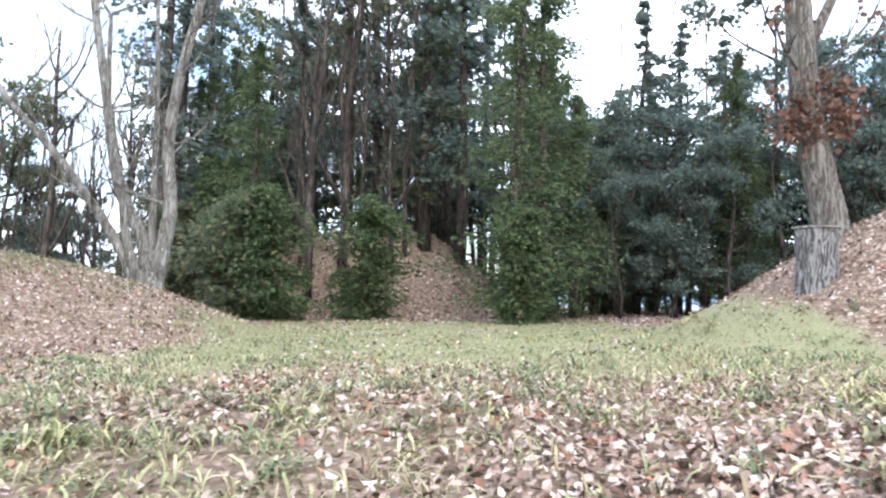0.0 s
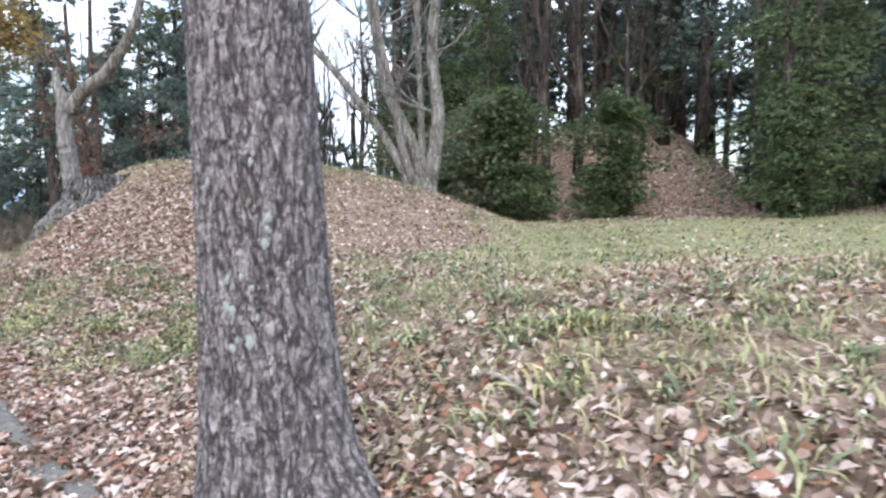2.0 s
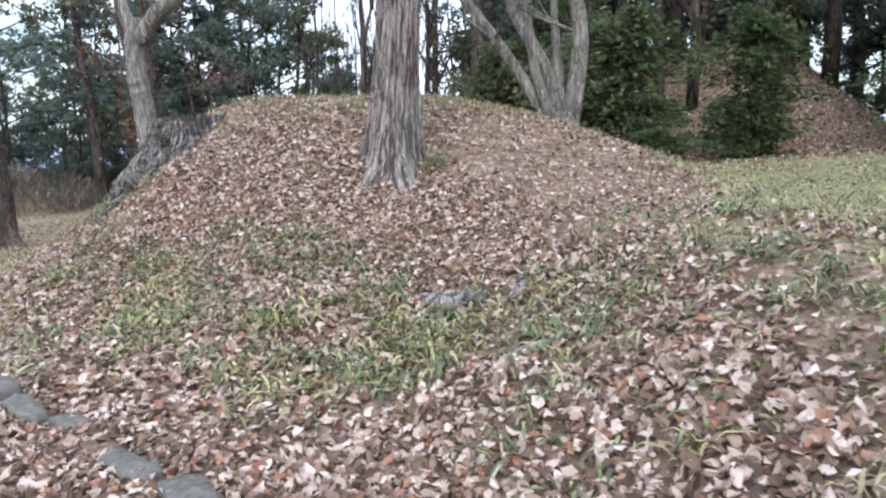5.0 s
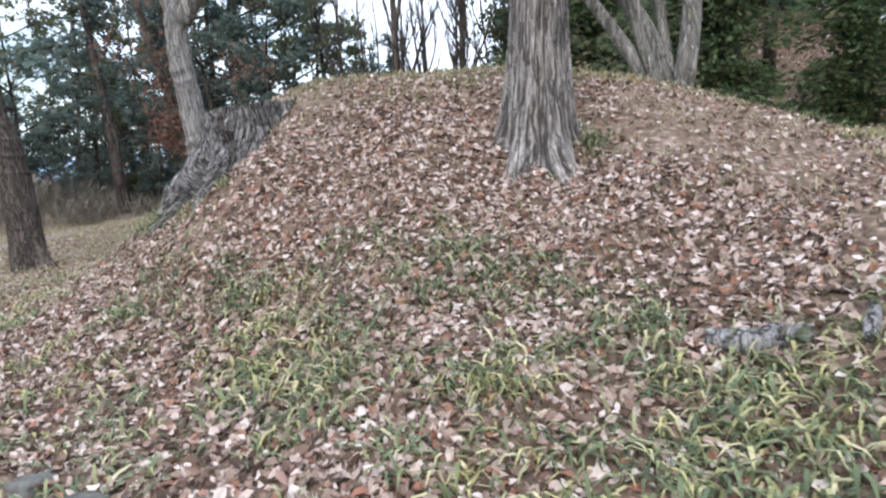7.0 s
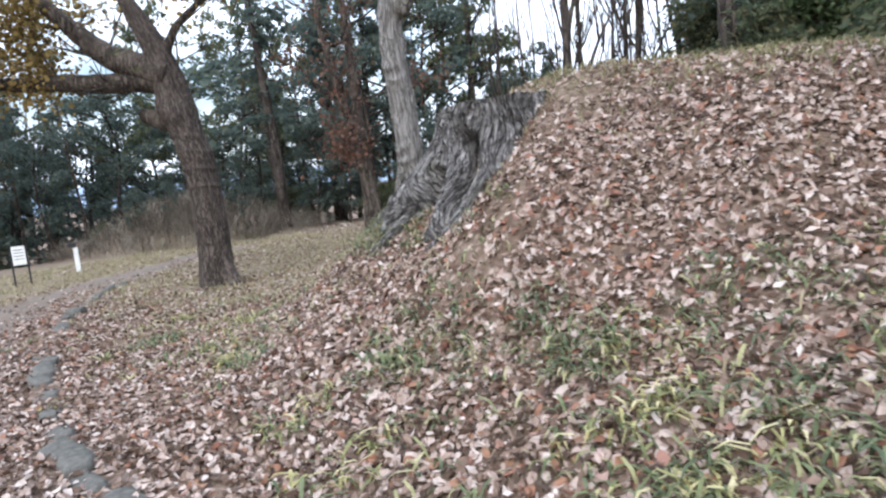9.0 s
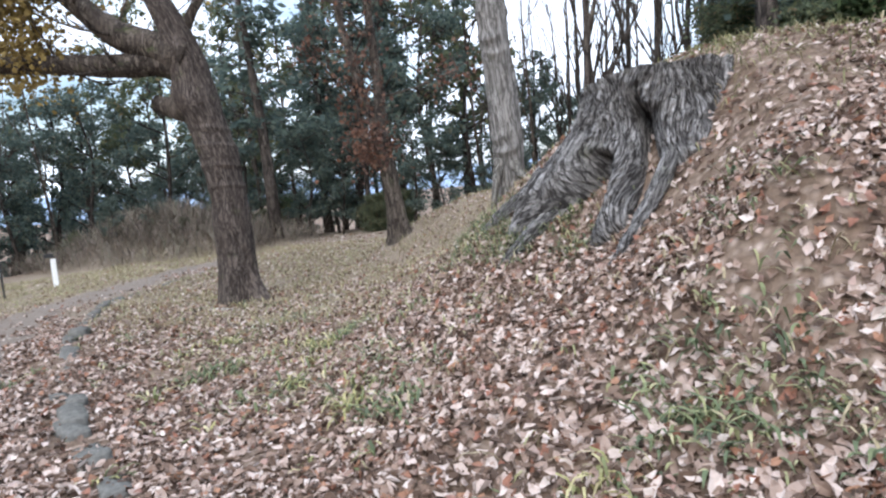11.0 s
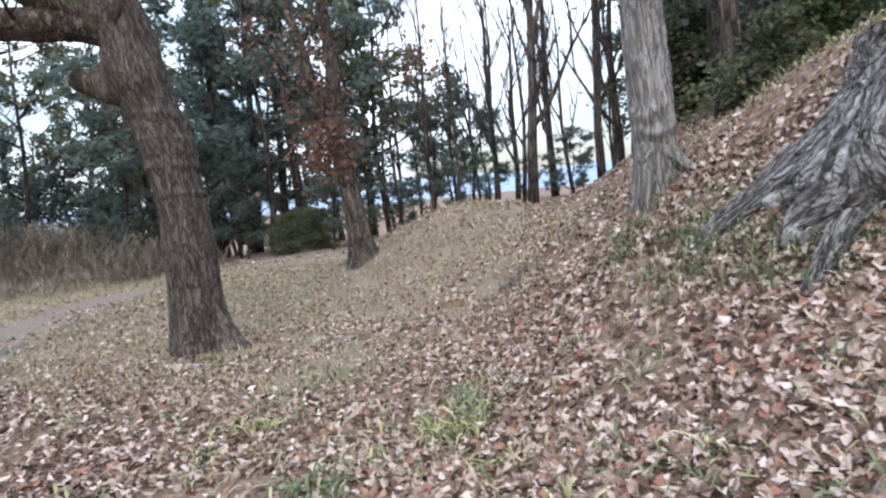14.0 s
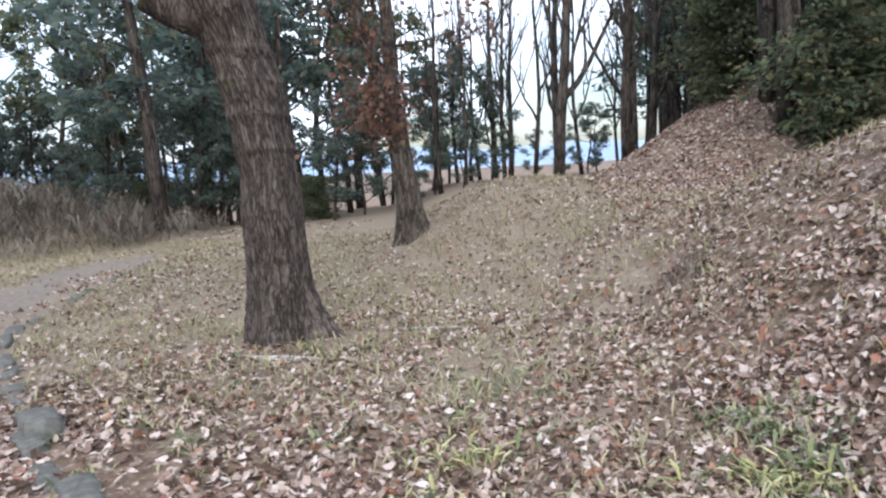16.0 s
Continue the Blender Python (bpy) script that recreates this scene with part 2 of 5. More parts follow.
M_GROUND = ground_material()
M_LITTER = island_material("fallen_leaves", [(0, (0.06, 0.04, 0.032)), (0.24, (0.15, 0.098, 0.072)), (0.43, (0.28, 0.195, 0.152)), (0.60, (0.41, 0.31, 0.26)), (0.76, (0.55, 0.445, 0.39)),
                                             (0.87, (0.63, 0.54, 0.485)), (0.925, (0.26, 0.115, 0.08)), (1, (0.34, 0.19, 0.12))], 0.7, 0.12)
M_BAMBOO = island_material("dwarf_bamboo", [(0, (0.075, 0.098, 0.06)), (0.4, (0.135, 0.168, 0.09)), (0.72, (0.21, 0.235, 0.12)), (0.9, (0.36, 0.345, 0.175)), (1, (0.56, 0.5, 0.31))], 0.6, 0.25)
M_STRAW_BAMBOO = island_material("yellowed_bamboo", [(0, (0.085, 0.11, 0.058)), (0.4, (0.20, 0.215, 0.098)), (0.72, (0.42, 0.38, 0.17)), (1, (0.60, 0.53, 0.32))], 0.6, 0.25)
M_GRASS = island_material("short_grass", [(0, (0.109, 0.119, 0.055)), (0.45, (0.218, 0.221, 0.101)), (0.75, (0.336, 0.316, 0.160)), (1, (0.462, 0.402, 0.260))], 0.7, 0.25)
M_DRY = island_material("dry_grass", [(0, (0.18, 0.14, 0.085)), (0.4, (0.32, 0.26, 0.165)), (0.7, (0.45, 0.385, 0.25)), (0.85, (0.25, 0.26, 0.13)), (1, (0.34, 0.33, 0.18))], 0.8, 0.2)
M_SCRUB = island_material("withered_stalks", [(0, (0.10, 0.08, 0.066)), (0.4, (0.19, 0.152, 0.125)), (0.75, (0.30, 0.25, 0.205)), (0.9, (0.15, 0.155, 0.10)), (1, (0.36, 0.31, 0.25))], 0.85, 0.2)
# Cedar greens are paler and bluer: woodland haze mixed into the leaf colour.
M_CEDAR = island_material("cedar_sprays", [(0, (0.058, 0.085, 0.079)), (0.5, (0.108, 0.151, 0.133)), (0.85, (0.155, 0.198, 0.161)), (1, (0.190, 0.186, 0.140))], 0.9, 0.5, 0.03)
M_BUSH = island_material("bush_sprays", [(0, (0.044, 0.073, 0.039)), (0.5, (0.087, 0.129, 0.062)), (0.85, (0.131, 0.178, 0.083)), (1, (0.216, 0.205, 0.108))], 0.9, 0.5, 0.03)
M_OLIVE = island_material("olive_sprays", [(0, (0.067, 0.090, 0.060)), (0.5, (0.121, 0.149, 0.094)), (0.85, (0.168, 0.179, 0.094)), (1, (0.248, 0.190, 0.114))], 0.9, 0.5, 0.03)
M_RUST = island_material("rust_leaves", [(0, (0.085, 0.048, 0.038)), (0.5, (0.155, 0.085, 0.064)), (0.85, (0.22, 0.115, 0.075)), (1, (0.25, 0.17, 0.125))], 0.7, 0.3)
M_AMBER = island_material("amber_leaves", [(0, (0.11, 0.075, 0.03)), (0.5, (0.25, 0.175, 0.06)), (1, (0.38, 0.28, 0.10))], 0.7, 0.35)
M_LICHEN_BARK = bark_material("lichen_bark", (0.072, 0.063, 0.062), (0.24, 0.213, 0.21), (0.47, 0.44, 0.435), 3.0, 36, 1.0, 0.15, 0.03)
M_FURROW = bark_material("furrowed_bark", (0.085, 0.072, 0.06), (0.20, 0.175, 0.15), (0.36, 0.33, 0.29), 9, 15, 0.0, 0.1, 0.04, 0.5)
M_WEATHERED = bark_material("weathered_bark", (0.06, 0.054, 0.05), (0.19, 0.178, 0.168), (0.50, 0.48, 0.46), 9, 16, 0.0, 0.15, 0.06, 0.7)
M_PALE = bark_material("pale_bark", (0.12, 0.108, 0.092), (0.22, 0.205, 0.182), (0.33, 0.31, 0.28), 9, 16, 0.3, 0.2, 0.012)
M_OAK = bark_material("oak_bark", (0.046, 0.036, 0.03), (0.112, 0.088, 0.07), (0.215, 0.178, 0.145), 5, 20, 0.0, 0.2, 0.03)
M_DARKBARK = bark_material("dark_bark", (0.033, 0.027, 0.023), (0.075, 0.061, 0.053), (0.135, 0.112, 0.093), 6, 8, 0.0, 0.0, 0.03)
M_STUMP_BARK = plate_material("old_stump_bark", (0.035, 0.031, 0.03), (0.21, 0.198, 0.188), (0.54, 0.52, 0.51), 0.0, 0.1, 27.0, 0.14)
M_MOUND_BARK = plate_material("ridged_tree_bark", (0.06, 0.051, 0.045), (0.26, 0.232, 0.21), (0.47, 0.435, 0.405), 0.0, 0.1, 17.0, 0.07)
M_PLATE_BARK = plate_material("flaking_lichen_bark", (0.07, 0.061, 0.06), (0.25, 0.222, 0.218), (0.50, 0.465, 0.46), 1.0, 0.12, 24.0, 0.26, 0.6)
M_OAK_PLATE = plate_material("furrowed_oak_bark", (0.04, 0.032, 0.028), (0.125, 0.10, 0.085), (0.25, 0.215, 0.188), 0.0, 0.12, 24.0, 0.16)
M_PALE_PLATE = plate_material("pale_split_bark", (0.13, 0.118, 0.107), (0.30, 0.282, 0.262), (0.42, 0.40, 0.375), 0.2, 0.1, 24.0, 0.10)
M_CUT = bark_material("grey_cut_wood", (0.16, 0.145, 0.125), (0.30, 0.28, 0.25), (0.44, 0.42, 0.38), 1.0, 8, 0.0, 0.2, 0.02)
M_STICK = bark_material("bleached_wood", (0.20, 0.17, 0.14), (0.38, 0.34, 0.29), (0.55, 0.50, 0.44), 1.0, 20, 0.0, 0.0, 0.008)
M_LICHEN = plain_material("pale_lichen", (0.245, 0.265, 0.25), 0.95)
M_STONE = stone_material("kerb_stone", (0.055, 0.052, 0.046), (0.16, 0.152, 0.135), 14)
M_WHITE = plain_material("white_board", (0.78, 0.78, 0.76), 0.5)
M_BLACK = plain_material("black_post", (0.03, 0.03, 0.03), 0.5)
# Pale blue holds the haze of distance, painted on as surface colour.
M_HAZY_RIDGE = plain_material("far_ridge", (0.24, 0.31, 0.41), 1.0)

# ---- the lie of the land ----
BANK = [(2.2, -7.92), (-1.06, -0.88), (-4.05, 3.52), (-6.16, 6.34), (-10.12, 8.36), (-14.26, 10.74), (-17.16, 14.52), (-18.22, 18.48), (-18.74, 22.88), (-22.88, 31.68), (-29.92, 52.8)]
KERB = [(-2.9, 2.0), (-4.4, 3.1), (-5.96, 3.98), (-7.15, 4.71), (-9.3, 5.5), (-11.6, 6.2), (-13.62, 6.93), (-15.2, 7.62), (-17.0, 8.55), (-18.33, 9.39), (-20.1, 10.7), (-21.67, 12.0), (-23.7, 13.9), (-25.0, 16.5), (-26.5, 20.5)]


def ease(t):
    t = np.clip(t, 0, 1)
    return t * t * (3 - 2 * t)


def line_side(line, x, y):
    """Distance from a line drawn on the plan, positive to its right."""
    best, sign = np.full(np.shape(x), 1e9), np.ones(np.shape(x))
    for (ax, ay), (bx, by) in zip(line, line[1:]):
        ux, uy = bx - ax, by - ay
        t = np.clip(((x - ax) * ux + (y - ay) * uy) / (ux * ux + uy * uy), 0, 1)
        px, py = x - ax - t * ux, y - ay - t * uy
        d = np.hypot(px, py)
        sign = np.where(d < best, -np.sign(ux * py - uy * px), sign)
        best = np.minimum(d, best)
    return best * sign


def speckle(x, y, size, seed=0):
    """Smooth value noise, 0 to 1, with blobs of about that size."""
    x, y = np.asarray(x) / size + seed * 17.3, np.asarray(y) / size - seed * 9.1
    i, j = np.floor(x), np.floor(y)
    u, v = ease(x - i), ease(y - j)
    def cell(a, b):
        s = np.sin(a * 127.1 + b * 311.7 + seed * 74.7) * 43758.5453
        return s - np.floor(s)
    return (cell(i, j) * (1 - u) + cell(i + 1, j) * u) * (1 - v) + (cell(i, j + 1) * (1 - u) + cell(i + 1, j + 1) * u) * v


def mound(x, y, cx, cy, rx, ry, h, power=1.0, turn=0.0):
    c, s = math.cos(turn), math.sin(turn)
    u, v = ((x - cx) * c + (y - cy) * s) / rx, ((y - cy) * c - (x - cx) * s) / ry
    return h * (1 - ease(np.hypot(u, v))) ** power


def land(x, y):
    """Height of the ground, without its small unevenness."""
    x, y = np.asarray(x, float), np.asarray(y, float)
    near = np.clip(x, -60, 30)
    low = -0.301 + 0.031 * near
    high = 0.567 + 0.029 * near
    z = low + (high - low) * ease((line_side(BANK, x, y) - 0.743) / 3.475 + 0.5)
    z = z + mound(x, y, -10.106, 13.59, 5.932, 6.74, 1.72, 0.568, -0.306)
    z = z + mound(x, y, -12.2, 12.2, 2.3, 2.3, 0.32) + mound(x, y, -8.5, 7.1, 2.6, 1.8, 0.3)
    z = z + mound(x, y, 8.737, 12.515, 5.802, 5.802, 2.502)
    z = z + mound(x, y, -2.821, 31.302, 6.104, 8.626, 4.069, 0.652)
    z = z + mound(x, y, -10.249, 30.454, 7.056, 7.056, 3.2)
    z = z + mound(x, y, -18.708, 20.783, 3.368, 3.368, 1.129)
    z = z + mound(x, y, -37.5, 27.5, 8.5, 6.0, 1.7) - mound(x, y, -0.2, 0.2, 2.9, 2.9, 0.32)
    z = z - mound(x, y, -12.55, 10.5, 1.5, 1.5, 0.27) - mound(x, y, -8.05, 9.45, 1.5, 1.5, 0.37) - mound(x, y, -0.5, 3.3, 2.4, 2.4, 0.13) - mound(x, y, -6.4, 7.1, 1.5, 1.5, 0.12)
    z = z + mound(x, y, -11.2, 10.3, 0.9, 0.9, 0.14) + mound(x, y, -11.1, 9.2, 1.25, 1.25, 0.42)
    far = np.hypot(x + 10, y - 12)
    return z - 14 * ease((far - 31) / 60)


def land_rough(x, y):
    return land(x, y) + 0.05 * (speckle(x, y, 0.9, 1) - 0.5) + 0.035 * (speckle(x, y, 0.3, 2) - 0.5)


def height(x, y):
    return float(land_rough(np.array([float(x)]), np.array([float(y)]))[0])


def greenness(x, y):
    """Where low bamboo and grass grow: the meadow and the skirts of the mounds."""
    x, y = x + 1.8 * (speckle(x, y, 1.3, 31) - 0.5), y + 1.6 * (speckle(x, y, 1.2, 32) - 0.5)
    meadow = ease((x + 5.4 + 0.15 * (y - 8)) / 2.0) * ease((y - 1.7 - 1.2 * ease((x + 1.2) / 2.0)) / 2.0) * (1 - ease((y - 21.2) / 1.2)) * (1 - ease((x - 3.5) / 2.4))
    skirt = ease((x + 12.6) / 1.8) * ease((-4.3 - x) / 1.2) * ease((y - 4.9 - 0.10 * (-6 - x)) / 0.8) * (1 - ease((y - 7.3 - 0.22 * (-6 - x)) / 1.0))
    toe = 0.2 * ease((-13.0 - x) / 1.5) * (1 - ease((-21 - x) / 2)) * ease((y - 7.6 + 0.55 * (x + 15)) / 0.8) * (1 - ease((y - 10.4 + 0.62 * (x + 15)) / 1.2))
    return np.maximum(np.maximum(meadow, skirt), toe)


def lawn_cover(x, y):
    return greenness(x, y) * ease((x + 6.5) / 2.0) * ease((y - 5.0) / 4.0)


def bareness(x, y):
    """Trodden earth of the path outside the kerb."""
    d = line_side(KERB, x, y)
    d = d + 0.5 * (speckle(x, y, 0.7, 33) - 0.5)
    track = ease((-d - 0.45) / 0.6) * (1 - ease((-d - 1.75) / 0.7)) * ease((-12.5 - x) / 4.0)
    return track


def dryness(x, y):
    saddle = ease((-14.5 - x) / 3) * ease((y - 9.5 - 0.1 * (-15 - x)) / 2.5)
    saddle = saddle * (1 - ease((np.hypot(x + 20, y - 17) - 17) / 6))
    return np.clip(saddle, 0, 1) * (1 - 0.5 * bareness(x, y))


def graded(core0, core1, step, reach):
    line = list(np.arange(core0, core1 + step / 2, step))
    s, a, b = step, core0, core1
    while a > -reach or b < reach:
        s *= 1.22
        a, b = a - s, b + s
        line = [a] + line + [b]
    return np.array(line)


def mesh_from(name, verts, faces, material, smooth=True):
    me = bpy.data.meshes.new(name)
    me.from_pydata([tuple(v) for v in verts] if not isinstance(verts, np.ndarray) else verts.tolist(), [], faces if isinstance(faces, list) else faces.tolist())
    me.materials.append(material)
    if smooth:
        me.polygons.foreach_set("use_smooth", np.ones(len(me.polygons), dtype=bool))
    me.update()
    return me


def build_ground():
    xs, ys = graded(-30, 9, 0.22, 2600), graded(0, 30, 0.22, 2600)
    X, Y = np.meshgrid(xs, ys)
    Z = land_rough(X, Y)
    nx, ny = len(xs), len(ys)
    idx = np.arange(nx * ny).reshape(ny, nx)
    faces = np.stack([idx[:-1, :-1], idx[:-1, 1:], idx[1:, 1:], idx[1:, :-1]], -1).reshape(-1, 4)
    me = mesh_from("ground", np.stack([X, Y, Z], -1).reshape(-1, 3), faces, M_GROUND)
    for layer, f in (("grass", lawn_cover), ("dry", dryness), ("dirt", bareness)):
        me.attributes.new(layer, "FLOAT", "POINT").data.foreach_set("value", f(X, Y).reshape(-1).astype(np.float32))
    tagged(new("ground", me), "leaf-strewn woodland ground with low grassed earth mounds", "ground", kind="structure")


build_ground()


# ---- small helpers for things ----
def thing(name, place, label, category, group="", turn=0.0):
    e = new(name)
    e.matrix_world = pose(*place, 0, 0, turn)
    return tagged(e, label, category, group)


def piece(name, me, parent, label=""):
    o = new(name, me)
    o.parent = parent
    if label:
        tagged(o, label)
    if name in ("twigs", "branch_spray", "limb_spray", "foliage", "crown"):
        tagged(o, kind="stuff")
    return o


def tube(points, radii, seg=10, relief=None, rings=None, cap=True, marks=None):
    """Vertices and faces of a tapered round limb along the points."""
    pts = [Vector(p) for p in points]
    if rings:
        path, rad = [], []
        for k in range(rings + 1):
            f = k / rings * (len(pts) - 1)
            i = min(int(f), len(pts) - 2)
            a = f - i
            p0, p1, p2, p3 = pts[max(i - 1, 0)], pts[i], pts[i + 1], pts[min(i + 2, len(pts) - 1)]
            path.append(0.5 * (2 * p1 + (p2 - p0) * a + (2 * p0 - 5 * p1 + 4 * p2 - p3) * a * a + (3 * p1 - p0 - 3 * p2 + p3) * a ** 3))
            rad.append(radii[i] * (1 - a) + radii[i + 1] * a)
        pts, radii = path, rad
    verts, faces = [], []
    widest = max(radii)
    side = None
    run = 0.0
    for k, p in enumerate(pts):
        d = (pts[min(k + 1, len(pts) - 1)] - pts[max(k - 1, 0)]).normalized()
        if side is None:
            side = d.cross(Vector((0, -1, 0)) if abs(d.y) < 0.8 else Vector((1, 0, 0))).normalized()
        side = (side - d * side.dot(d)).normalized()
        other = d.cross(side)
        if k:
            run += (p - pts[k - 1]).length
        for j in range(seg):
            a = 2 * math.pi * j / seg
            r = radii[k]
            if relief:
                r += relief(a, run, r)
            if marks is not None:
                marks.append((math.cos(a) * widest, math.sin(a) * widest, run))
            verts.append(p + (side * math.cos(a) + other * math.sin(a)) * r)
        if k:
            for j in range(seg):
                faces.append(((k - 1) * seg + j, (k - 1) * seg + (j + 1) % seg, k * seg + (j + 1) % seg, k * seg + j))
    if cap:
        faces.append(tuple(range(seg))[::-1])
        faces.append(tuple(range((len(pts) - 1) * seg, len(pts) * seg)))
    return verts, faces


def joined(parts):
    verts, faces = [], []
    for v, f in parts:
        n = len(verts)
        verts += list(v)
        faces += [tuple(i + n for i in q) for q in f]
    return verts, faces


def furrows(amp, per_turn, stretch, seed=0):
    def f(a, run, r):
        sway = 0.10 * noise.noise(Vector((math.cos(a) * 2, math.sin(a) * 2, run * 2.2 + seed)))
        c = Vector((math.cos(a + sway) * per_turn, math.sin(a + sway) * per_turn, run * stretch + seed))
        n = noise.noise(c) + 0.5 * noise.noise(c * 2.3)
        return amp * (0.6 - abs(n) * 2.2)
    return f


def plates(u, v, wide, tall, around, seed, wave=0.4):
    """Bark on an unrolled trunk: how deep in a crack (0 to 1), the tone of the plate, and a broad swelling."""
    over = ease((u / around - 0.85) / 0.15)
    def field(du, dv, k):
        return speckle(u / du, v / dv, 1.0, seed + k) * (1 - over) + speckle((u - around) / du, v / dv, 1.0, seed + k) * over
    sway = wave * wide * 2 * (field(wide * 3, tall * 0.8, 1) - 0.5) + wave * wide * (field(wide, tall * 0.3, 2) - 0.5)
    u = u + sway
    def ridge(du, dv, k, thin):
        return 1 - ease(np.abs(2 * field(du, dv, k) - 1) / thin)
    crack = np.maximum(ridge(wide, tall, 3, 0.34), 0.75 * ridge(wide * 0.5, tall * 0.55, 4, 0.30))
    crack = np.maximum(crack, 0.6 * ridge(wide * 1.1, min(tall, wide * 2.2), 5, 0.16))
    crack = crack * (0.45 + 0.55 * ease(field(wide * 1.5, tall * 0.7, 6) * 1.6))
    tone = 0.55 * field(wide * 0.7, tall * 0.5, 7) + 0.45 * field(wide * 0.25, tall * 0.2, 8)
    return crack, tone, field(wide * 2.5, tall * 1.2, 9) - 0.5


def bark_mesh(path, radii, seg, rings, wide, tall, deep, material, seed=0, swell=None, wave=0.4, until=None):
    """An upright trunk in level rings, its bark plates raised by deep metres; swell(angle, up) widens it."""
    path = np.array(path, float)
    z0, z1 = path[0, 2], path[-1, 2] if until is None else until
    up = np.linspace(z0, z1, rings + 1)
    grid = np.linspace(z0, path[-1, 2], 160)
    def smooth(values):
        line = np.interp(grid, path[:, 2], values)
        for _ in range(6):
            line[1:-1] = 0.25 * line[:-2] + 0.5 * line[1:-1] + 0.25 * line[2:]
        return np.interp(up, grid, line)
    px, py, pr = smooth(path[:, 0]), smooth(path[:, 1]), smooth(np.array(radii, float))
    A, Z = np.meshgrid(np.arange(seg) * 2 * np.pi / seg, up)
    R = np.repeat(pr[:, None], seg, 1)
    around = 2 * np.pi * max(radii[1:])
    crack, number, rise = plates(A / (2 * np.pi) * around, Z, wide, tall, around, seed, wave)
    if swell is not None:
        R = R + swell(A, Z - z0)
    R = R + deep * (0.6 * (number - 0.5) - crack + 0.8 * rise) + deep * 0.6 * (speckle(A * 9, Z, 0.03, seed) - 0.5)
    verts = np.stack([px[:, None] + np.cos(A) * R, py[:, None] + np.sin(A) * R, Z], -1).reshape(-1, 3)
    k = np.arange(rings * seg).reshape(rings, seg)
    nxt = np.roll(k, -1, 1)
    faces = np.stack([k, nxt, nxt + seg, k + seg], -1).reshape(-1, 4)
    me = mesh_from("trunk", verts, faces, material)
    me.attributes.new("grain", "FLOAT_VECTOR", "POINT").data.foreach_set("vector", np.stack([np.cos(A) * max(radii[1:]), np.sin(A) * max(radii[1:]), Z], -1).astype(np.float32).ravel())
    me.attributes.new("plate", "FLOAT", "POINT").data.foreach_set("value", number.reshape(-1).astype(np.float32))
    me.attributes.new("crack", "FLOAT", "POINT").data.foreach_set("value", crack.reshape(-1).astype(np.float32))
    return me


def root_mesh(points, r0, r1, material, seed=0, deep=0.014, wide=0.022, tall=0.12, seg=48, rings=60):
    """A root along the ground, with the same bark plates running along it."""
    verts, faces = tube(points, taper(r0, r1, len(points)), seg, None, rings)
    v = np.array([tuple(p) for p in verts]).reshape(rings + 1, seg, 3)
    mid = v.mean(1, keepdims=True)
    run = np.concatenate([[0], np.cumsum(np.linalg.norm(np.diff(mid[:, 0], axis=0), axis=1))])
    around = 2 * np.pi * r0
    U, V = np.meshgrid(np.arange(seg) / seg * around, run)
    crack, number, _ = plates(U, V, wide, tall, around, seed, 0.5)
    out = v - mid
    length = np.linalg.norm(out, axis=2, keepdims=True)
    lump = 0.25 * r0 * (speckle(U * 2, V, 0.16, seed + 5) - 0.5)
    v = mid + out / (length + 1e-9) * (length + (lump + deep * (0.5 * (number - 0.5) - crack))[..., None])
    me = mesh_from("root", v.reshape(-1, 3), faces, material)
    me.attributes.new("grain", "FLOAT_VECTOR", "POINT").data.foreach_set("vector", np.stack([np.cos(U / r0) * r0, np.sin(U / r0) * r0, V + seed], -1).astype(np.float32).ravel())
    me.attributes.new("plate", "FLOAT", "POINT").data.foreach_set("value", number.reshape(-1).astype(np.float32))
    me.attributes.new("crack", "FLOAT", "POINT").data.foreach_set("value", crack.reshape(-1).astype(np.float32))
    return me


def flare(lobes, fall, ring=0.0, ring_fall=3.0):
    """Root flare: lobes of (angle, width, reach) that die away upwards."""
    def f(a, up):
        out = ring * np.exp(-up * ring_fall)
        for at, w, amp in lobes:
            d = (a - at + np.pi) % (2 * np.pi) - np.pi
            out = out + amp * np.exp(-(d / w) ** 2) * np.exp(-up * fall)
        return out
    return f


def limb_path(start, heading, length, rng, bend=0.25, rise=0.1, n=4):
    p, d = Vector(start), Vector(heading).normalized()
    out = [p.copy()]
    for _ in range(n):
        d = (d + Vector((rng.uniform(-bend, bend), rng.uniform(-bend, bend), rng.uniform(-bend, bend) * 0.6 + rise))).normalized()
        p = p + d * length / n
        out.append(p.copy())
    return out


def taper(r0, r1, n):
    return [r0 + (r1 - r0) * k / (n - 1) for k in range(n)]


def branching(start, heading, length, radius, rng, depth, spread=0.7, kids=3, seg=7, rise=0.12):
    """A limb with its own side limbs, as one list of tubes, and the tips."""
    path = limb_path(start, heading, length, rng, 0.22, rise, 4 if depth else 3)
    parts = [tube(path, taper(radius, radius * 0.45, len(path)), max(3, seg), cap=False)]
    tips = [path[-1]]
    if depth > 0:
        for k in range(kids):
            f = rng.uniform(0.35, 1.0)
            i = min(int(f * (len(path) - 1)), len(path) - 2)
            q = path[i].lerp(path[i + 1], f * (len(path) - 1) - i)
            d = (path[i + 1] - path[i]).normalized()
            d = (d + Vector((rng.uniform(-1, 1), rng.uniform(-1, 1), rng.uniform(-0.3, 0.7))) * spread).normalized()
            more, t = branching(q, d, length * rng.uniform(0.45, 0.7), radius * 0.5, rng, depth - 1, spread, kids, seg - 2, rise)
            parts += more
            tips += t
    return parts, tips


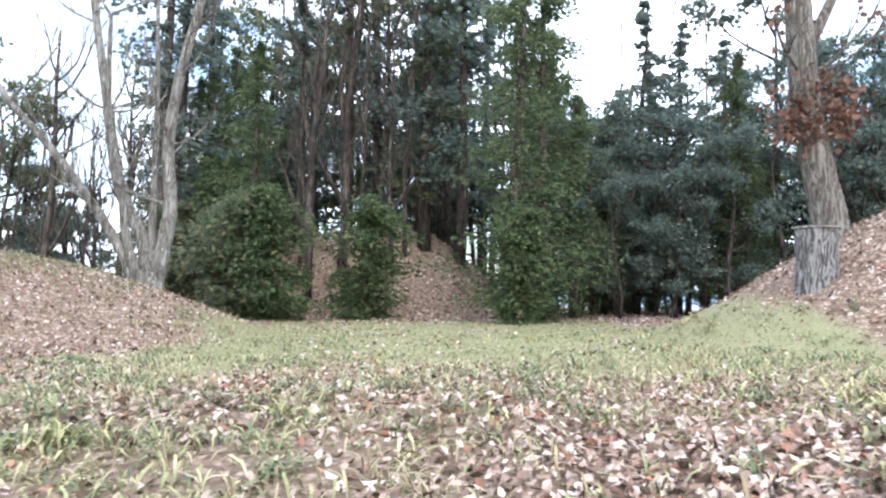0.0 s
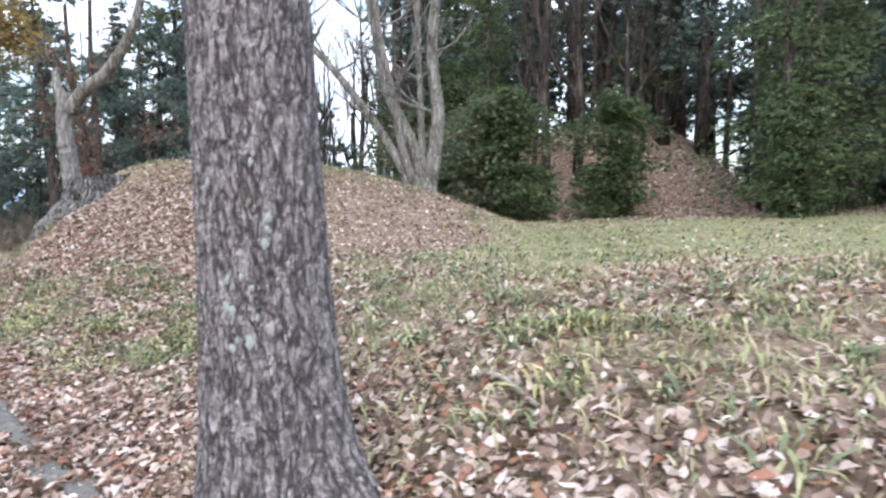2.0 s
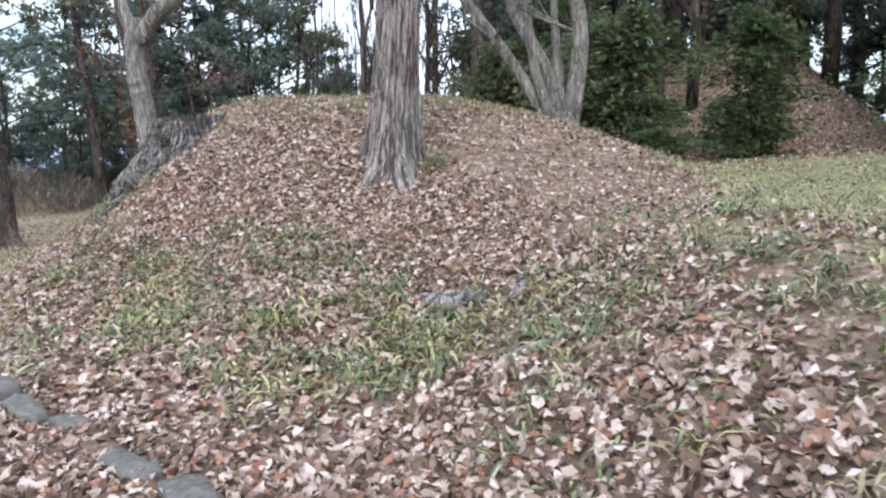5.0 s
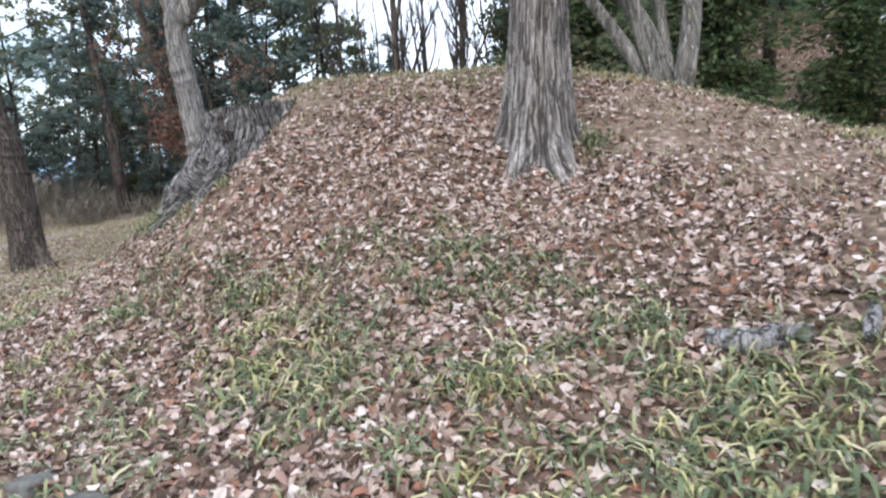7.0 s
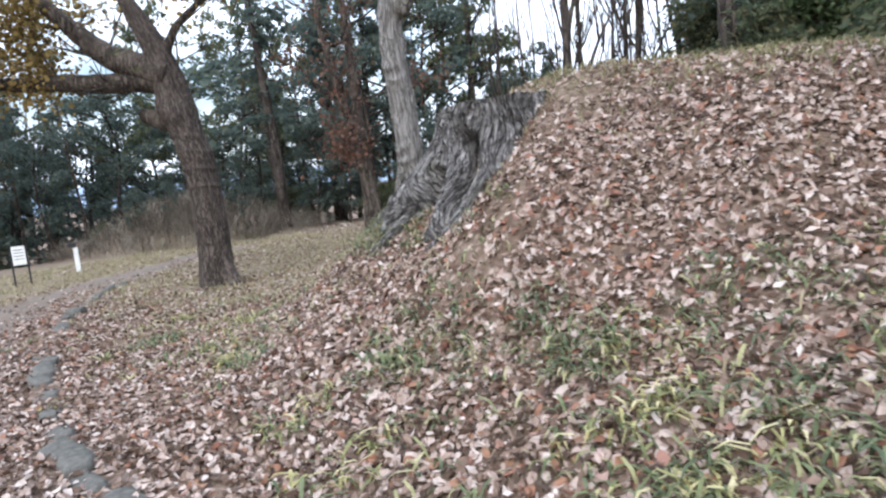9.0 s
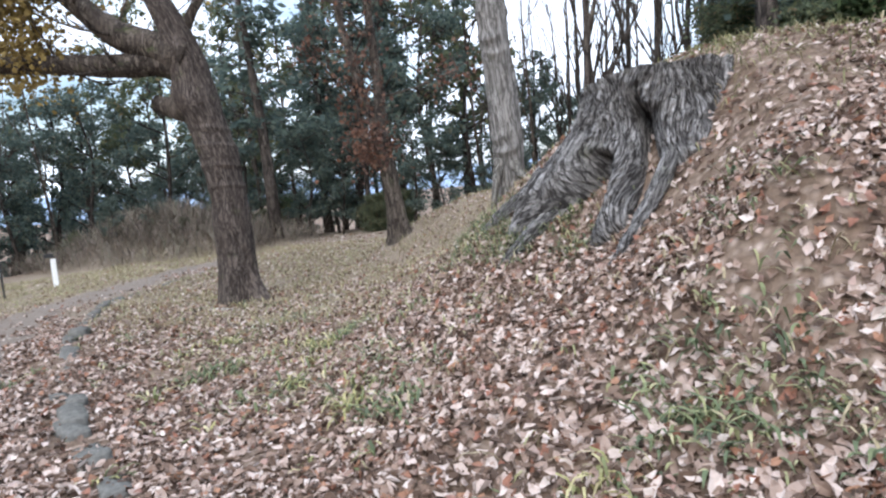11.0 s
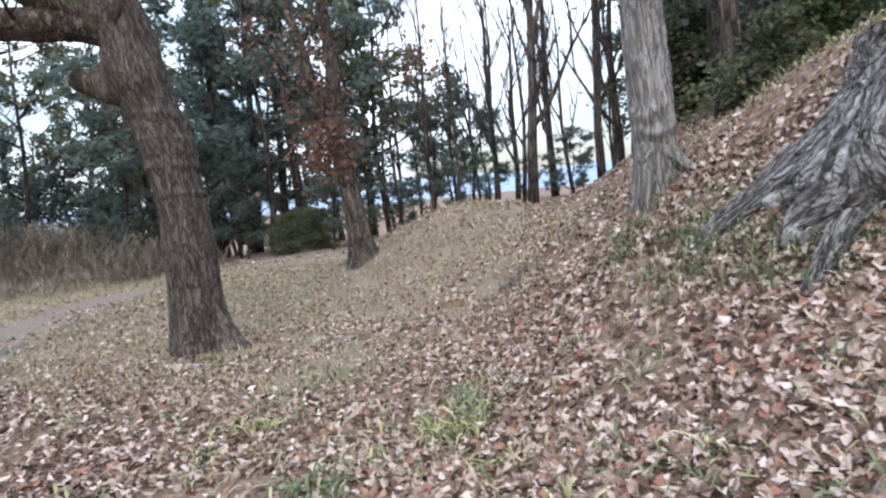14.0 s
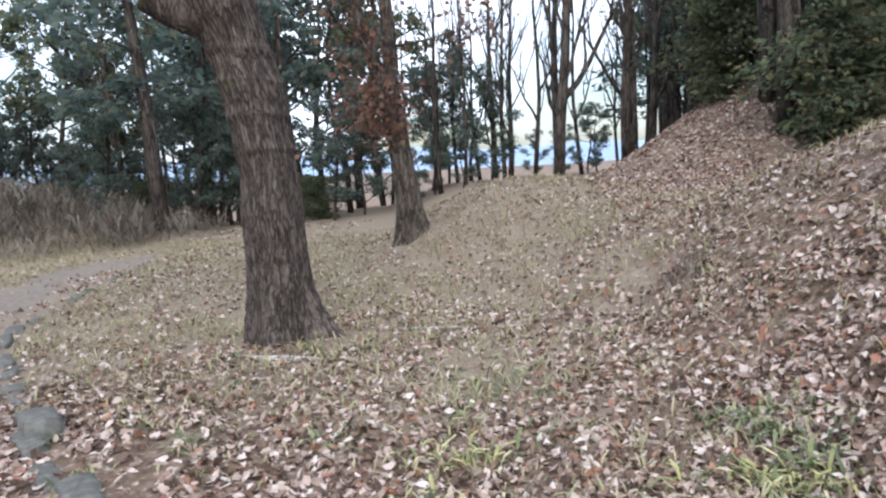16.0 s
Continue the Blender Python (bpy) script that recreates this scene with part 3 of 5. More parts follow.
def sprays(centres, headings, size, rng, droop=0.3, flat=0.5, slim=0.45):
    """One pointed, folded leaf spray at each centre, as an array of four vertices each."""
    n = len(centres)
    h = headings + rng.normal(0, flat, (n, 3))
    h[:, 2] -= droop
    h /= np.linalg.norm(h, axis=1, keepdims=True) + 1e-9
    s = np.cross(h, rng.normal(0, 1, (n, 3)))
    s /= np.linalg.norm(s, axis=1, keepdims=True) + 1e-9
    up = np.cross(s, h)
    L = size * rng.uniform(0.6, 1.4, (n, 1))
    W = L * slim * rng.uniform(0.7, 1.3, (n, 1))
    a = centres - h * L * 0.5
    b = centres + s * W + up * W * 0.35
    c = centres + h * L * 0.5
    d = centres - s * W + up * W * 0.35
    v = np.stack([a, b, c, d], 1).reshape(-1, 3)
    i = np.arange(n) * 4
    f = np.concatenate([np.stack([i, i + 1, i + 2], 1), np.stack([i, i + 2, i + 3], 1)])
    return v, f


def conifer_parts(seed, tall, clear, reach, count, size, lean=0.0, top=0.25, belly=False):
    """Trunk and needle sprays of a cedar-like tree: whorls of drooping boughs round a straight trunk."""
    rng, np_rng = random.Random(seed), np.random.default_rng(seed)
    trunk_path = [Vector((math.sin(k * 1.3 + seed) * 0.06 + lean * k, math.cos(k * 1.7 + seed) * 0.06, tall * k / 6)) for k in range(7)]
    parts = [tube(trunk_path, taper(0.10 + tall * 0.012, 0.03, 7), 9)]
    cen, head = [], []
    boughs = int(count / 100)
    for k in range(boughs):
        f = (k + rng.random()) / boughs
        z = clear + (tall - clear) * f
        gap = 0.25 + 1.15 * rng.random() ** 1.2
        r = reach * gap * ((1 - f) ** 0.75 + top * 0.3) * (0.55 + 0.45 * min(1, f * 5 + 0.3))
        a = rng.uniform(0, 2 * math.pi)
        if belly:
            r = (0.8 + 0.45 * math.sin(a * 2 + seed + 4 * f) * math.sin(f * 5 + seed)) * reach * (0.45 + 0.8 * gap) * (0.28 + 0.72 * math.sin(math.pi * min(1, 0.12 + f * 0.82))) 
        d = Vector((math.cos(a), math.sin(a), 0.15))
        base = Vector((trunk_path[min(6, int(f * 6))].x, 0, z))
        bough = limb_path(base, d, r, rng, 0.16, -0.08, 4)
        parts.append(tube(bough, taper(0.035, 0.01, 5), 4, cap=False))
        m = int(100 * (0.35 + gap * 0.7))
        for _ in range(m):
            g = rng.random() ** 0.7
            i = min(int(g * 4), 3)
            p = bough[i].lerp(bough[i + 1], g * 4 - i)
            w = 0.09 + 0.15 * r
            p = p + Vector((rng.gauss(0, w), rng.gauss(0, w), rng.gauss(-0.05, w * 0.5)))
            cen.append(p)
            head.append(d)
    v, f = sprays(np.array(cen), np.array(head), size * 1.25, np_rng, 0.45, 0.45, 0.22 if size < 0.16 else 0.28)
    return joined(parts), (v, f)


def make_tree(name, place, wood, leaf, wood_mat, leaf_mat, label, group="", turn=0.0, category="tree", crown="crown"):
    e = thing(name, place, label, category, group, turn)
    piece("trunk", mesh_from("trunk", *wood, wood_mat), e)
    if leaf_mat is wood_mat:
        crown = "limb_spray"
    if leaf is not None:
        piece(crown, mesh_from(crown, *leaf, leaf_mat, False), e)
    return e


def planted(x, y, sink=0.08):
    return (x, y, height(x, y) - sink)


# ---- the lichened trunk beside the path ----
def lichen_patch(rng, size):
    bm = bmesh.new()
    n = 17
    rim = [bm.verts.new((math.cos(2 * math.pi * k / n) * size * rng.uniform(0.55, 1.0), math.sin(2 * math.pi * k / n) * size * rng.uniform(0.9, 1.7), 0)) for k in range(n)]
    mid = bm.verts.new((0, 0, 0.004))
    for k in range(n):
        bm.faces.new((rim[k], rim[(k + 1) % n], mid))
    me = bpy.data.meshes.new("lichen")
    bm.to_mesh(me)
    bm.free()
    me.materials.append(M_LICHEN)
    return me


def near_tree():
    x, y = -3.27, 2.83
    e = thing("tree", planted(x, y, 0.1), "thick grey-brown tree trunk spotted with pale lichen", "tree", "park trees")
    rng = random.Random(4)
    path = [(0, 0, -0.15), (0, 0, 0.6), (-0.01, 0, 1.3), (-0.05, 0.02, 2.1), (-0.12, 0.05, 3.0), (-0.22, 0.1, 4.2), (-0.2, 0.2, 5.4)]
    radii = [0.275, 0.258, 0.248, 0.240, 0.232, 0.21, 0.17]
    lobes = flare(((0.0, 0.5, 0.62), (2.4, 0.5, 0.06), (4.0, 0.5, 0.10), (5.1, 0.45, 0.12)), 2.7, 0.05, 4)
    piece("trunk", bark_mesh(path, radii, 330, 860, 0.024, 0.05, 0.006, M_PLATE_BARK, 4, lobes, 0.7), e)
    limbs = []
    for k in range(5):
        a = k * 1.3 + 0.4
        limbs += branching((-0.2, 0.15, 4.0 + 0.35 * k), (math.cos(a), math.sin(a), 0.8), 2.4, 0.09, rng, 2)[0]
    piece("limb_spray", mesh_from("limb_spray", *joined(limbs), M_LICHEN_BARK), e)
    # lichen plates, by the turn round the trunk (towards the path) and the height above the foot
    ground = height(x, y) - 0.1
    spots = [(-0.30, 1.20, 0.022), (-0.10, 1.21, 0.020), (0.05, 1.17, 0.017), (-0.33, 1.10, 0.030), (-0.24, 1.09, 0.026), (-0.02, 0.97, 0.034), (-0.27, 0.95, 0.026),
             (-0.19, 0.98, 0.018), (0.30, 1.42, 0.026), (0.24, 1.33, 0.030), (0.28, 1.38, 0.02), (0.10, 1.06, 0.018), (-0.40, 0.72, 0.024), (-0.34, 0.63, 0.02), (-0.12, 0.55, 0.026),
             (0.34, 0.30, 0.04), (0.28, 0.36, 0.024), (0.75, 0.52, 0.02), (0.62, 0.60, 0.015), (-0.75, 0.95, 0.018), (-0.85, 1.3, 0.02), (0.55, 1.25, 0.018), (0.8, 1.0, 0.02), (-0.55, 1.55, 0.022), (0.1, 1.62, 0.02), (0.05, 0.2, 0.03), (-0.6, 0.35, 0.022)]
    face = math.atan2(-0.93, 0.36)
    for k, (a, z, s) in enumerate(spots):
        a += face
        o = piece("lichen", lichen_patch(rng, s * 0.58), e)
        r = 0.278 if z < 0.5 else 0.262
        o.matrix_local = Matrix.Translation((math.cos(a) * r - 0.012 * z, math.sin(a) * r, z - 0.05)) @ Matrix.Rotation(a + math.pi / 2, 4, "Z") @ Matrix.Rotation(math.pi / 2, 4, "X")


near_tree()


# ---- the furrowed tree on the mound ----
def mound_tree():
    x, y = -8.2, 10.12
    e = thing("tree", (x, y, 0.62), "tall tree with deeply furrowed grey bark and flaring roots", "tree", "park trees")
    rng = random.Random(9)
    lobes = flare(((3.7, 0.36, 0.34), (4.5, 0.28, 0.42), (5.35, 0.36, 0.46), (0.2, 0.4, 0.25), (2.6, 0.4, 0.22), (1.4, 0.4, 0.2)), 2.0, 0.10, 1.7)
    path = [(-0.02, 0, -0.14), (0, 0, 0.5), (0.05, 0, 1.2), (0.13, 0, 2.2), (0.24, 0.02, 3.6), (0.32, 0.05, 5.2), (0.3, 0.1, 6.5)]
    piece("trunk", bark_mesh(path, [0.33, 0.29, 0.272, 0.26, 0.25, 0.23, 0.2], 280, 300, 0.045, 0.42, 0.018, M_MOUND_BARK, 11, lobes, 0.5), e)
    limbs = []
    for k in range(6):
        a = k * 1.1
        limbs += branching((0.3, 0.08, 4.8 + 0.3 * k), (math.cos(a), math.sin(a), 0.9), 2.6, 0.1, rng, 2)[0]
    piece("limb_spray", mesh_from("limb_spray", *joined(limbs), M_FURROW), e)
    for k, (a, length) in enumerate(((4.45, 0.36), (5.3, 0.45), (3.75, 0.3))):
        pts = []
        for i in range(6):
            g = 0.3 + length * i / 5
            px, py = x + math.cos(a + 0.12 * math.sin(i)) * g, y + math.sin(a + 0.12 * math.sin(i)) * g
            pts.append((px - x, py - y, height(px, py) - 0.62 + 0.03 - 0.025 * i))
        piece("root", root_mesh(pts, 0.10, 0.05, M_MOUND_BARK, k, 0.014, 0.035, 0.2, 32, 36), e)


mound_tree()


# ---- the old stump on the mound's shoulder ----
def old_stump():
    cx, cy, top, foot = -12.28, 11.35, 1.67, -0.1
    e = thing("tree_stump", (cx, cy, 0.0), "large weathered grey tree stump with gnarled spreading roots", "stump")
    lobes = ((186, 20, 0.95), (211, 10, 0.58), (252, 15, 0.52), (288, 8, 0.34), (310, 13, 0.75), (345, 20, 0.4), (30, 30, 0.3), (100, 30, 0.2), (150, 20, 0.4))
    rings, seg = 240, 640
    T, D = np.meshgrid(np.linspace(0, 1, rings + 1), np.arange(seg) * 360.0 / seg, indexing="ij")
    A = np.radians(D)
    c, n_dir = np.cos(A), np.sin(A)
    rim = top + 0.06 * c + 0.05 * (speckle(D, D * 0, 23.0, 3) - 0.5) + 0.03 * (speckle(D, D * 0, 5.0, 4) - 0.5)
    rim[:, -8:] = rim[:, -8:] + (rim[:, :1] - rim[:, -8:]) * np.linspace(0, 1, 8)
    Z = rim + (foot - rim) * T
    low = ease((top - Z) / 1.35)
    R = 0.64 + 0.06 * T
    lean = D + 5.0 * np.sin(Z * 3.0 + A * 2)
    for at, w, amp in lobes:
        d = (lean - at + 180) % 360 - 180
        R = R + amp * np.exp(-(d / (w * (1.8 - 0.9 * low))) ** 2) * (0.35 * low + 0.65 * low ** 2.2)
    for at, w, deep, z_top in ((232, 10, 0.40, 0.98), (272, 9, 0.42, 1.32), (298, 5, 0.18, 0.9), (199, 4, 0.14, 0.7)):
        d = (lean - at + 180) % 360 - 180
        R = R - deep * np.exp(-(d / w) ** 2) * ease((z_top - Z) / 0.16 + 0.5)
    d = (D - 262 + 180) % 360 - 180
    R = R - 0.20 * np.exp(-(d / 5.0) ** 2 - ((Z - 1.33) / 0.12) ** 2)
    around = 2 * np.pi * 0.8
    twist = A / (2 * np.pi) * around + 0.05 * np.sin(Z * 7 + A * 5)
    crack, number, _ = plates(twist, Z, 0.034, 0.19, around, 7, 0.9)
    broad, folds, _ = plates(twist, Z, 0.2, 0.8, around, 17, 0.6)
    R = R + 0.03 * (0.5 * (number - 0.5) - crack) + 0.07 * (folds - 0.5) - 0.03 * broad + 0.02 * (speckle(twist, Z, 0.05, 9) - 0.5)
    verts = np.stack([c * R, n_dir * R, Z], -1)
    k = np.arange(rings * seg).reshape(rings, seg)
    nxt = np.roll(k, -1, 1)
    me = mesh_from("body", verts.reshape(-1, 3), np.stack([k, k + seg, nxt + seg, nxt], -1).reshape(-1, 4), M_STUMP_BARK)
    me.attributes.new("grain", "FLOAT_VECTOR", "POINT").data.foreach_set("vector", np.stack([np.cos(twist / 0.8) * 0.8, np.sin(twist / 0.8) * 0.8, Z], -1).astype(np.float32).ravel())
    me.attributes.new("plate", "FLOAT", "POINT").data.foreach_set("value", number.reshape(-1).astype(np.float32))
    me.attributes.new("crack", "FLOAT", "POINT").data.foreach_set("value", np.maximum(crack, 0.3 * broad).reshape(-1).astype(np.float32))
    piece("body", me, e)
    tv, tf = [], []
    for k in range(9):
        g = 1 - k / 9
        for v in verts[0]:
            tv.append((v[0] * g, v[1] * g, v[2] + 0.002 - 0.16 * (1 - g) ** 0.6 + 0.05 * noise.noise(Vector((v[0] * g * 4, v[1] * g * 4, 7))) * (1 - g)))
        if k:
            for j in range(seg):
                tf.append(((k - 1) * seg + j, (k - 1) * seg + (j + 1) % seg, k * seg + (j + 1) % seg, k * seg + j))
    tf.append(tuple(range(8 * seg, 9 * seg)))
    piece("cut_top", mesh_from("cut_top", tv, tf, M_CUT), e, "grey sawn and rotted top")
    def root(points, r0, r1, seed):
        piece("root", root_mesh([(px - cx, py - cy, height(px, py) + dz) for px, py, dz in points], r0, r1, M_STUMP_BARK, seed, 0.016, 0.03, 0.13), e)
    root([(-12.12, 10.92, 0.0), (-12.08, 10.6, 0.10), (-12.2, 10.35, 0.05), (-12.3, 10.1, 0.04), (-12.36, 9.85, 0.01), (-12.42, 9.6, -0.05)], 0.10, 0.035, 3)
    root([(-13.0, 10.95, 0.0), (-13.25, 10.72, 0.04), (-13.45, 10.5, 0.0), (-13.55, 10.4, -0.06)], 0.11, 0.05, 5)
    root([(-13.3, 11.28, 0.05), (-13.6, 11.22, 0.04), (-13.85, 11.2, 0.0), (-14.05, 11.2, -0.06)], 0.14, 0.06, 8)
    root([(-12.45, 10.62, 0.02), (-12.62, 10.38, 0.0), (-12.75, 10.25, -0.05)], 0.09, 0.05, 9)


old_stump()


# ---- the broken pale tree behind it ----
def broken_tree():
    x, y = -14.2, 12.5
    z0 = 0.35
    e = thing("tree", (x, y, z0), "broken pale grey tree trunk with one crooked limb", "tree", "park trees")
    lobes = flare(((4.3, 0.35, 0.06), (5.6, 0.35, 0.12), (3.2, 0.35, 0.06), (1.2, 0.35, 0.1)), 1.6, 0.03, 1.2)
    def swell(a, up):
        out = lobes(a, up)
        for h in (0.95, 1.1, 2.07, 2.23, 2.55, 2.95):
            out = out + (0.035 + 0.01 * math.sin(h * 9)) * np.exp(-((up - h + 0.05 * np.sin(a * 2 + h * 5)) / 0.05) ** 2) * (0.45 + 0.55 * np.sin(a * 2 + h * 5))
        return out + 0.03 * (speckle(a * 0.6, up, 0.35, 22) - 0.5)
    path = [(0.02, 0.05, -0.1), (0.03, 0.02, 0.9), (0.0, 0, 1.5), (-0.02, -0.05, 2.1), (-0.04, -0.05, 2.6), (0.0, -0.05, 2.95), (0.04, -0.05, 3.25)]
    piece("trunk", bark_mesh(path, [0.155, 0.175, 0.18, 0.175, 0.165, 0.18, 0.13], 150, 260, 0.035, 0.3, 0.008, M_PALE_PLATE, 21, swell, 0.5), e)
    limb = [(0.1, -0.05, 2.85), (0.5, 0, 3.3), (1.0, 0.05, 3.6), (1.5, 0.1, 4.15), (1.9, 0.1, 4.8), (2.1, 0.2, 5.8)]
    piece("limb", mesh_from("limb", *tube(limb, [0.15, 0.14, 0.125, 0.11, 0.09, 0.05], 20, furrows(0.012, 3, 2), 40), M_PALE), e)
    stub = [(0.02, -0.05, 2.9), (-0.1, -0.12, 3.3), (-0.12, -0.15, 3.8)]
    piece("stub", mesh_from("stub", *tube(stub, [0.14, 0.11, 0.05], 16, furrows(0.014, 3, 3), 14), M_PALE), e)
    for a, length in ((4.5, 0.25), (5.6, 0.35)):
        pts = []
        for i in range(5):
            g = 0.14 + length * i / 4
            px, py = x + math.cos(a) * g, y + math.sin(a) * g
            pts.append((px - x, py - y, 0.75 * (1 - i / 4) + (height(px, py) - z0) * (i / 4) - 0.03))
        piece("root", mesh_from("root", *tube(pts, taper(0.06, 0.02, 5), 14, furrows(0.012, 3, 3), 18), M_PALE), e)


broken_tree()


def leaf_cloud(tips, count, spread, size, seed, slim=0.5):
    rng = np.random.default_rng(seed)
    t = np.array([tuple(p) for p in tips])
    c = t[rng.integers(0, len(t), count)] + rng.normal(0, spread, (count, 3))
    return sprays(c, rng.normal(0, 1, (count, 3)), size, rng, 0.2, 0.5, slim)


# ---- the leaning oak on the path's bend ----
def bend_oak():
    x, y = -19.85, 13.75
    e = thing("tree", planted(x, y, 0.1), "dark-barked oak leaning over the path with amber leaves", "tree", "park trees")
    rng = random.Random(31)
    lobes = flare(((0.0, 0.32, 0.75), (4.9, 0.4, 0.22), (3.5, 0.4, 0.1), (2.0, 0.4, 0.2)), 2.8, 0.06, 2.8)
    def swell(a, up):
        knot = 0.11 * np.exp(-((up - 3.8) / 0.25) ** 2) * (0.6 + 0.4 * np.cos(a - 3.4))
        folds = sum(0.02 * np.exp(-((up - h - 0.04 * np.sin(a + h)) / 0.04) ** 2) for h in (2.25, 2.6, 2.95, 3.25))
        return lobes(a, up) + knot + folds + 0.05 * (speckle(a * 0.5, up, 0.4, 31) - 0.5)
    def out(*pts):
        return [(-0.87 * l + dx, -0.48 * l, z) for l, z, dx in ((*p, 0.0) if len(p) == 2 else p for p in pts)]
    path = out((0, -0.15), (0, 0.9), (0.02, 1.9), (0.10, 2.7), (0.30, 3.5), (0.46, 4.3), (0.66, 5.0), (1.0, 5.7), (1.6, 6.7))
    piece("trunk", bark_mesh(path, [0.35, 0.325, 0.315, 0.315, 0.32, 0.325, 0.25, 0.18, 0.09], 190, 420, 0.045, 0.24, 0.012, M_OAK_PLATE, 31, swell, 0.5), e)
    tips = []
    limbs = [(out((0.42, 4.3), (1.0, 4.55), (1.6, 4.85), (2.2, 5.4), (2.9, 6.1)), 0.34),
             (out((0.38, 4.15), (0.9, 4.3), (1.6, 4.3), (2.6, 4.4), (3.8, 4.5), (5.0, 4.8)), 0.27),
             (out((0.10, 3.45), (0.55, 3.5), (0.85, 3.55), (1.1, 3.66)), 0.30),
             (out((0.5, 4.6), (0.2, 5.2), (-0.4, 5.7), (-1.1, 6.3)), 0.10)]
    for pts, r in limbs:
        o = piece("limb", mesh_from("limb", *tube(pts, taper(r, r * 0.35, len(pts)), 18, furrows(0.014, 3, 2), 34), M_OAK), e)
        if len(pts) > 4 or r < 0.15:
            twigs = []
            for k in range(2, len(pts)):
                for _ in range(3):
                    more, t = branching(pts[k], (rng.uniform(-1, 1), rng.uniform(-1, 1), rng.uniform(-0.5, 0.8)), rng.uniform(0.7, 1.3), 0.03, rng, 1, kids=3, seg=5)
                    twigs += more
                    tips += t
            piece("twig_spray", mesh_from("twig_spray", *joined(twigs), M_OAK), o)
    tips = [p for p in tips if p[0] < -2.3 or p[2] > 5.9]
    piece("foliage", mesh_from("foliage", *leaf_cloud(tips, 10000, 0.32, 0.095, 31), M_AMBER, False), e)


bend_oak()


# ---- the rust-leaved tree beyond the oak ----
def rust_tree():
    x, y = -19.85, 19.35
    e = thing("tree", planted(x, y, 0.1), "forked brown tree wrapped in rust-coloured withered leaves", "tree", "park trees")
    fur = furrows(0.016, 5, 1.2, 41)
    def relief(a, run, r):
        root = sum(amp * math.exp(-(((a - at + math.pi) % (2 * math.pi) - math.pi) / 0.45) ** 2) for at, amp in ((0.0, 0.3), (3.6, 0.12), (4.8, 0.12)))
        return fur(a, run, r) + (root + 0.05) * math.exp(-run * 2.6)
    piece("trunk", mesh_from("trunk", *tube([(0, 0, -0.15), (-0.04, 0, 0.7), (-0.12, 0, 1.5), (-0.25, 0, 2.3), (-0.34, 0, 3.0)], [0.27, 0.22, 0.2, 0.2, 0.2], 60, relief, 70), M_OAK), e)
    stems = ([(-0.34, 0, 2.8), (-0.62, 0, 3.5), (-0.9, 0, 4.6), (-1.2, 0, 6.0), (-1.3, 0, 8.5)], [(-0.28, 0, 2.8), (-0.25, 0.05, 3.6), (-0.34, 0.1, 5.0), (-0.4, 0.1, 6.5), (-0.3, 0.1, 9.0)])
    cloud = []
    rng = random.Random(41)
    for s in stems:
        piece("stem", mesh_from("stem", *tube(s, taper(0.155, 0.06, len(s)), 22, furrows(0.012, 3, 2), 50), M_OAK), e)
        for p in s[1:]:
            more, t = branching(p, (rng.uniform(-1, 1), rng.uniform(-1, 1), 0.25), 1.7, 0.03, rng, 1, kids=4)
            piece("branch", mesh_from("branch", *joined(more), M_OAK), e)
            cloud += t
    cloud += [Vector((-0.55 + rng.gauss(0, 0.2), -0.15 + rng.gauss(0, 0.12), rng.uniform(1.9, 5.2))) for _ in range(16)]
    cloud += [Vector((-0.42 + rng.gauss(0, 0.22), -0.25 + rng.gauss(0, 0.12), rng.gauss(2.4, 0.28))) for _ in range(24)]
    piece("foliage", mesh_from("foliage", *leaf_cloud(cloud, 2000, 0.30, 0.10, 41), M_RUST, False), e)


rust_tree()


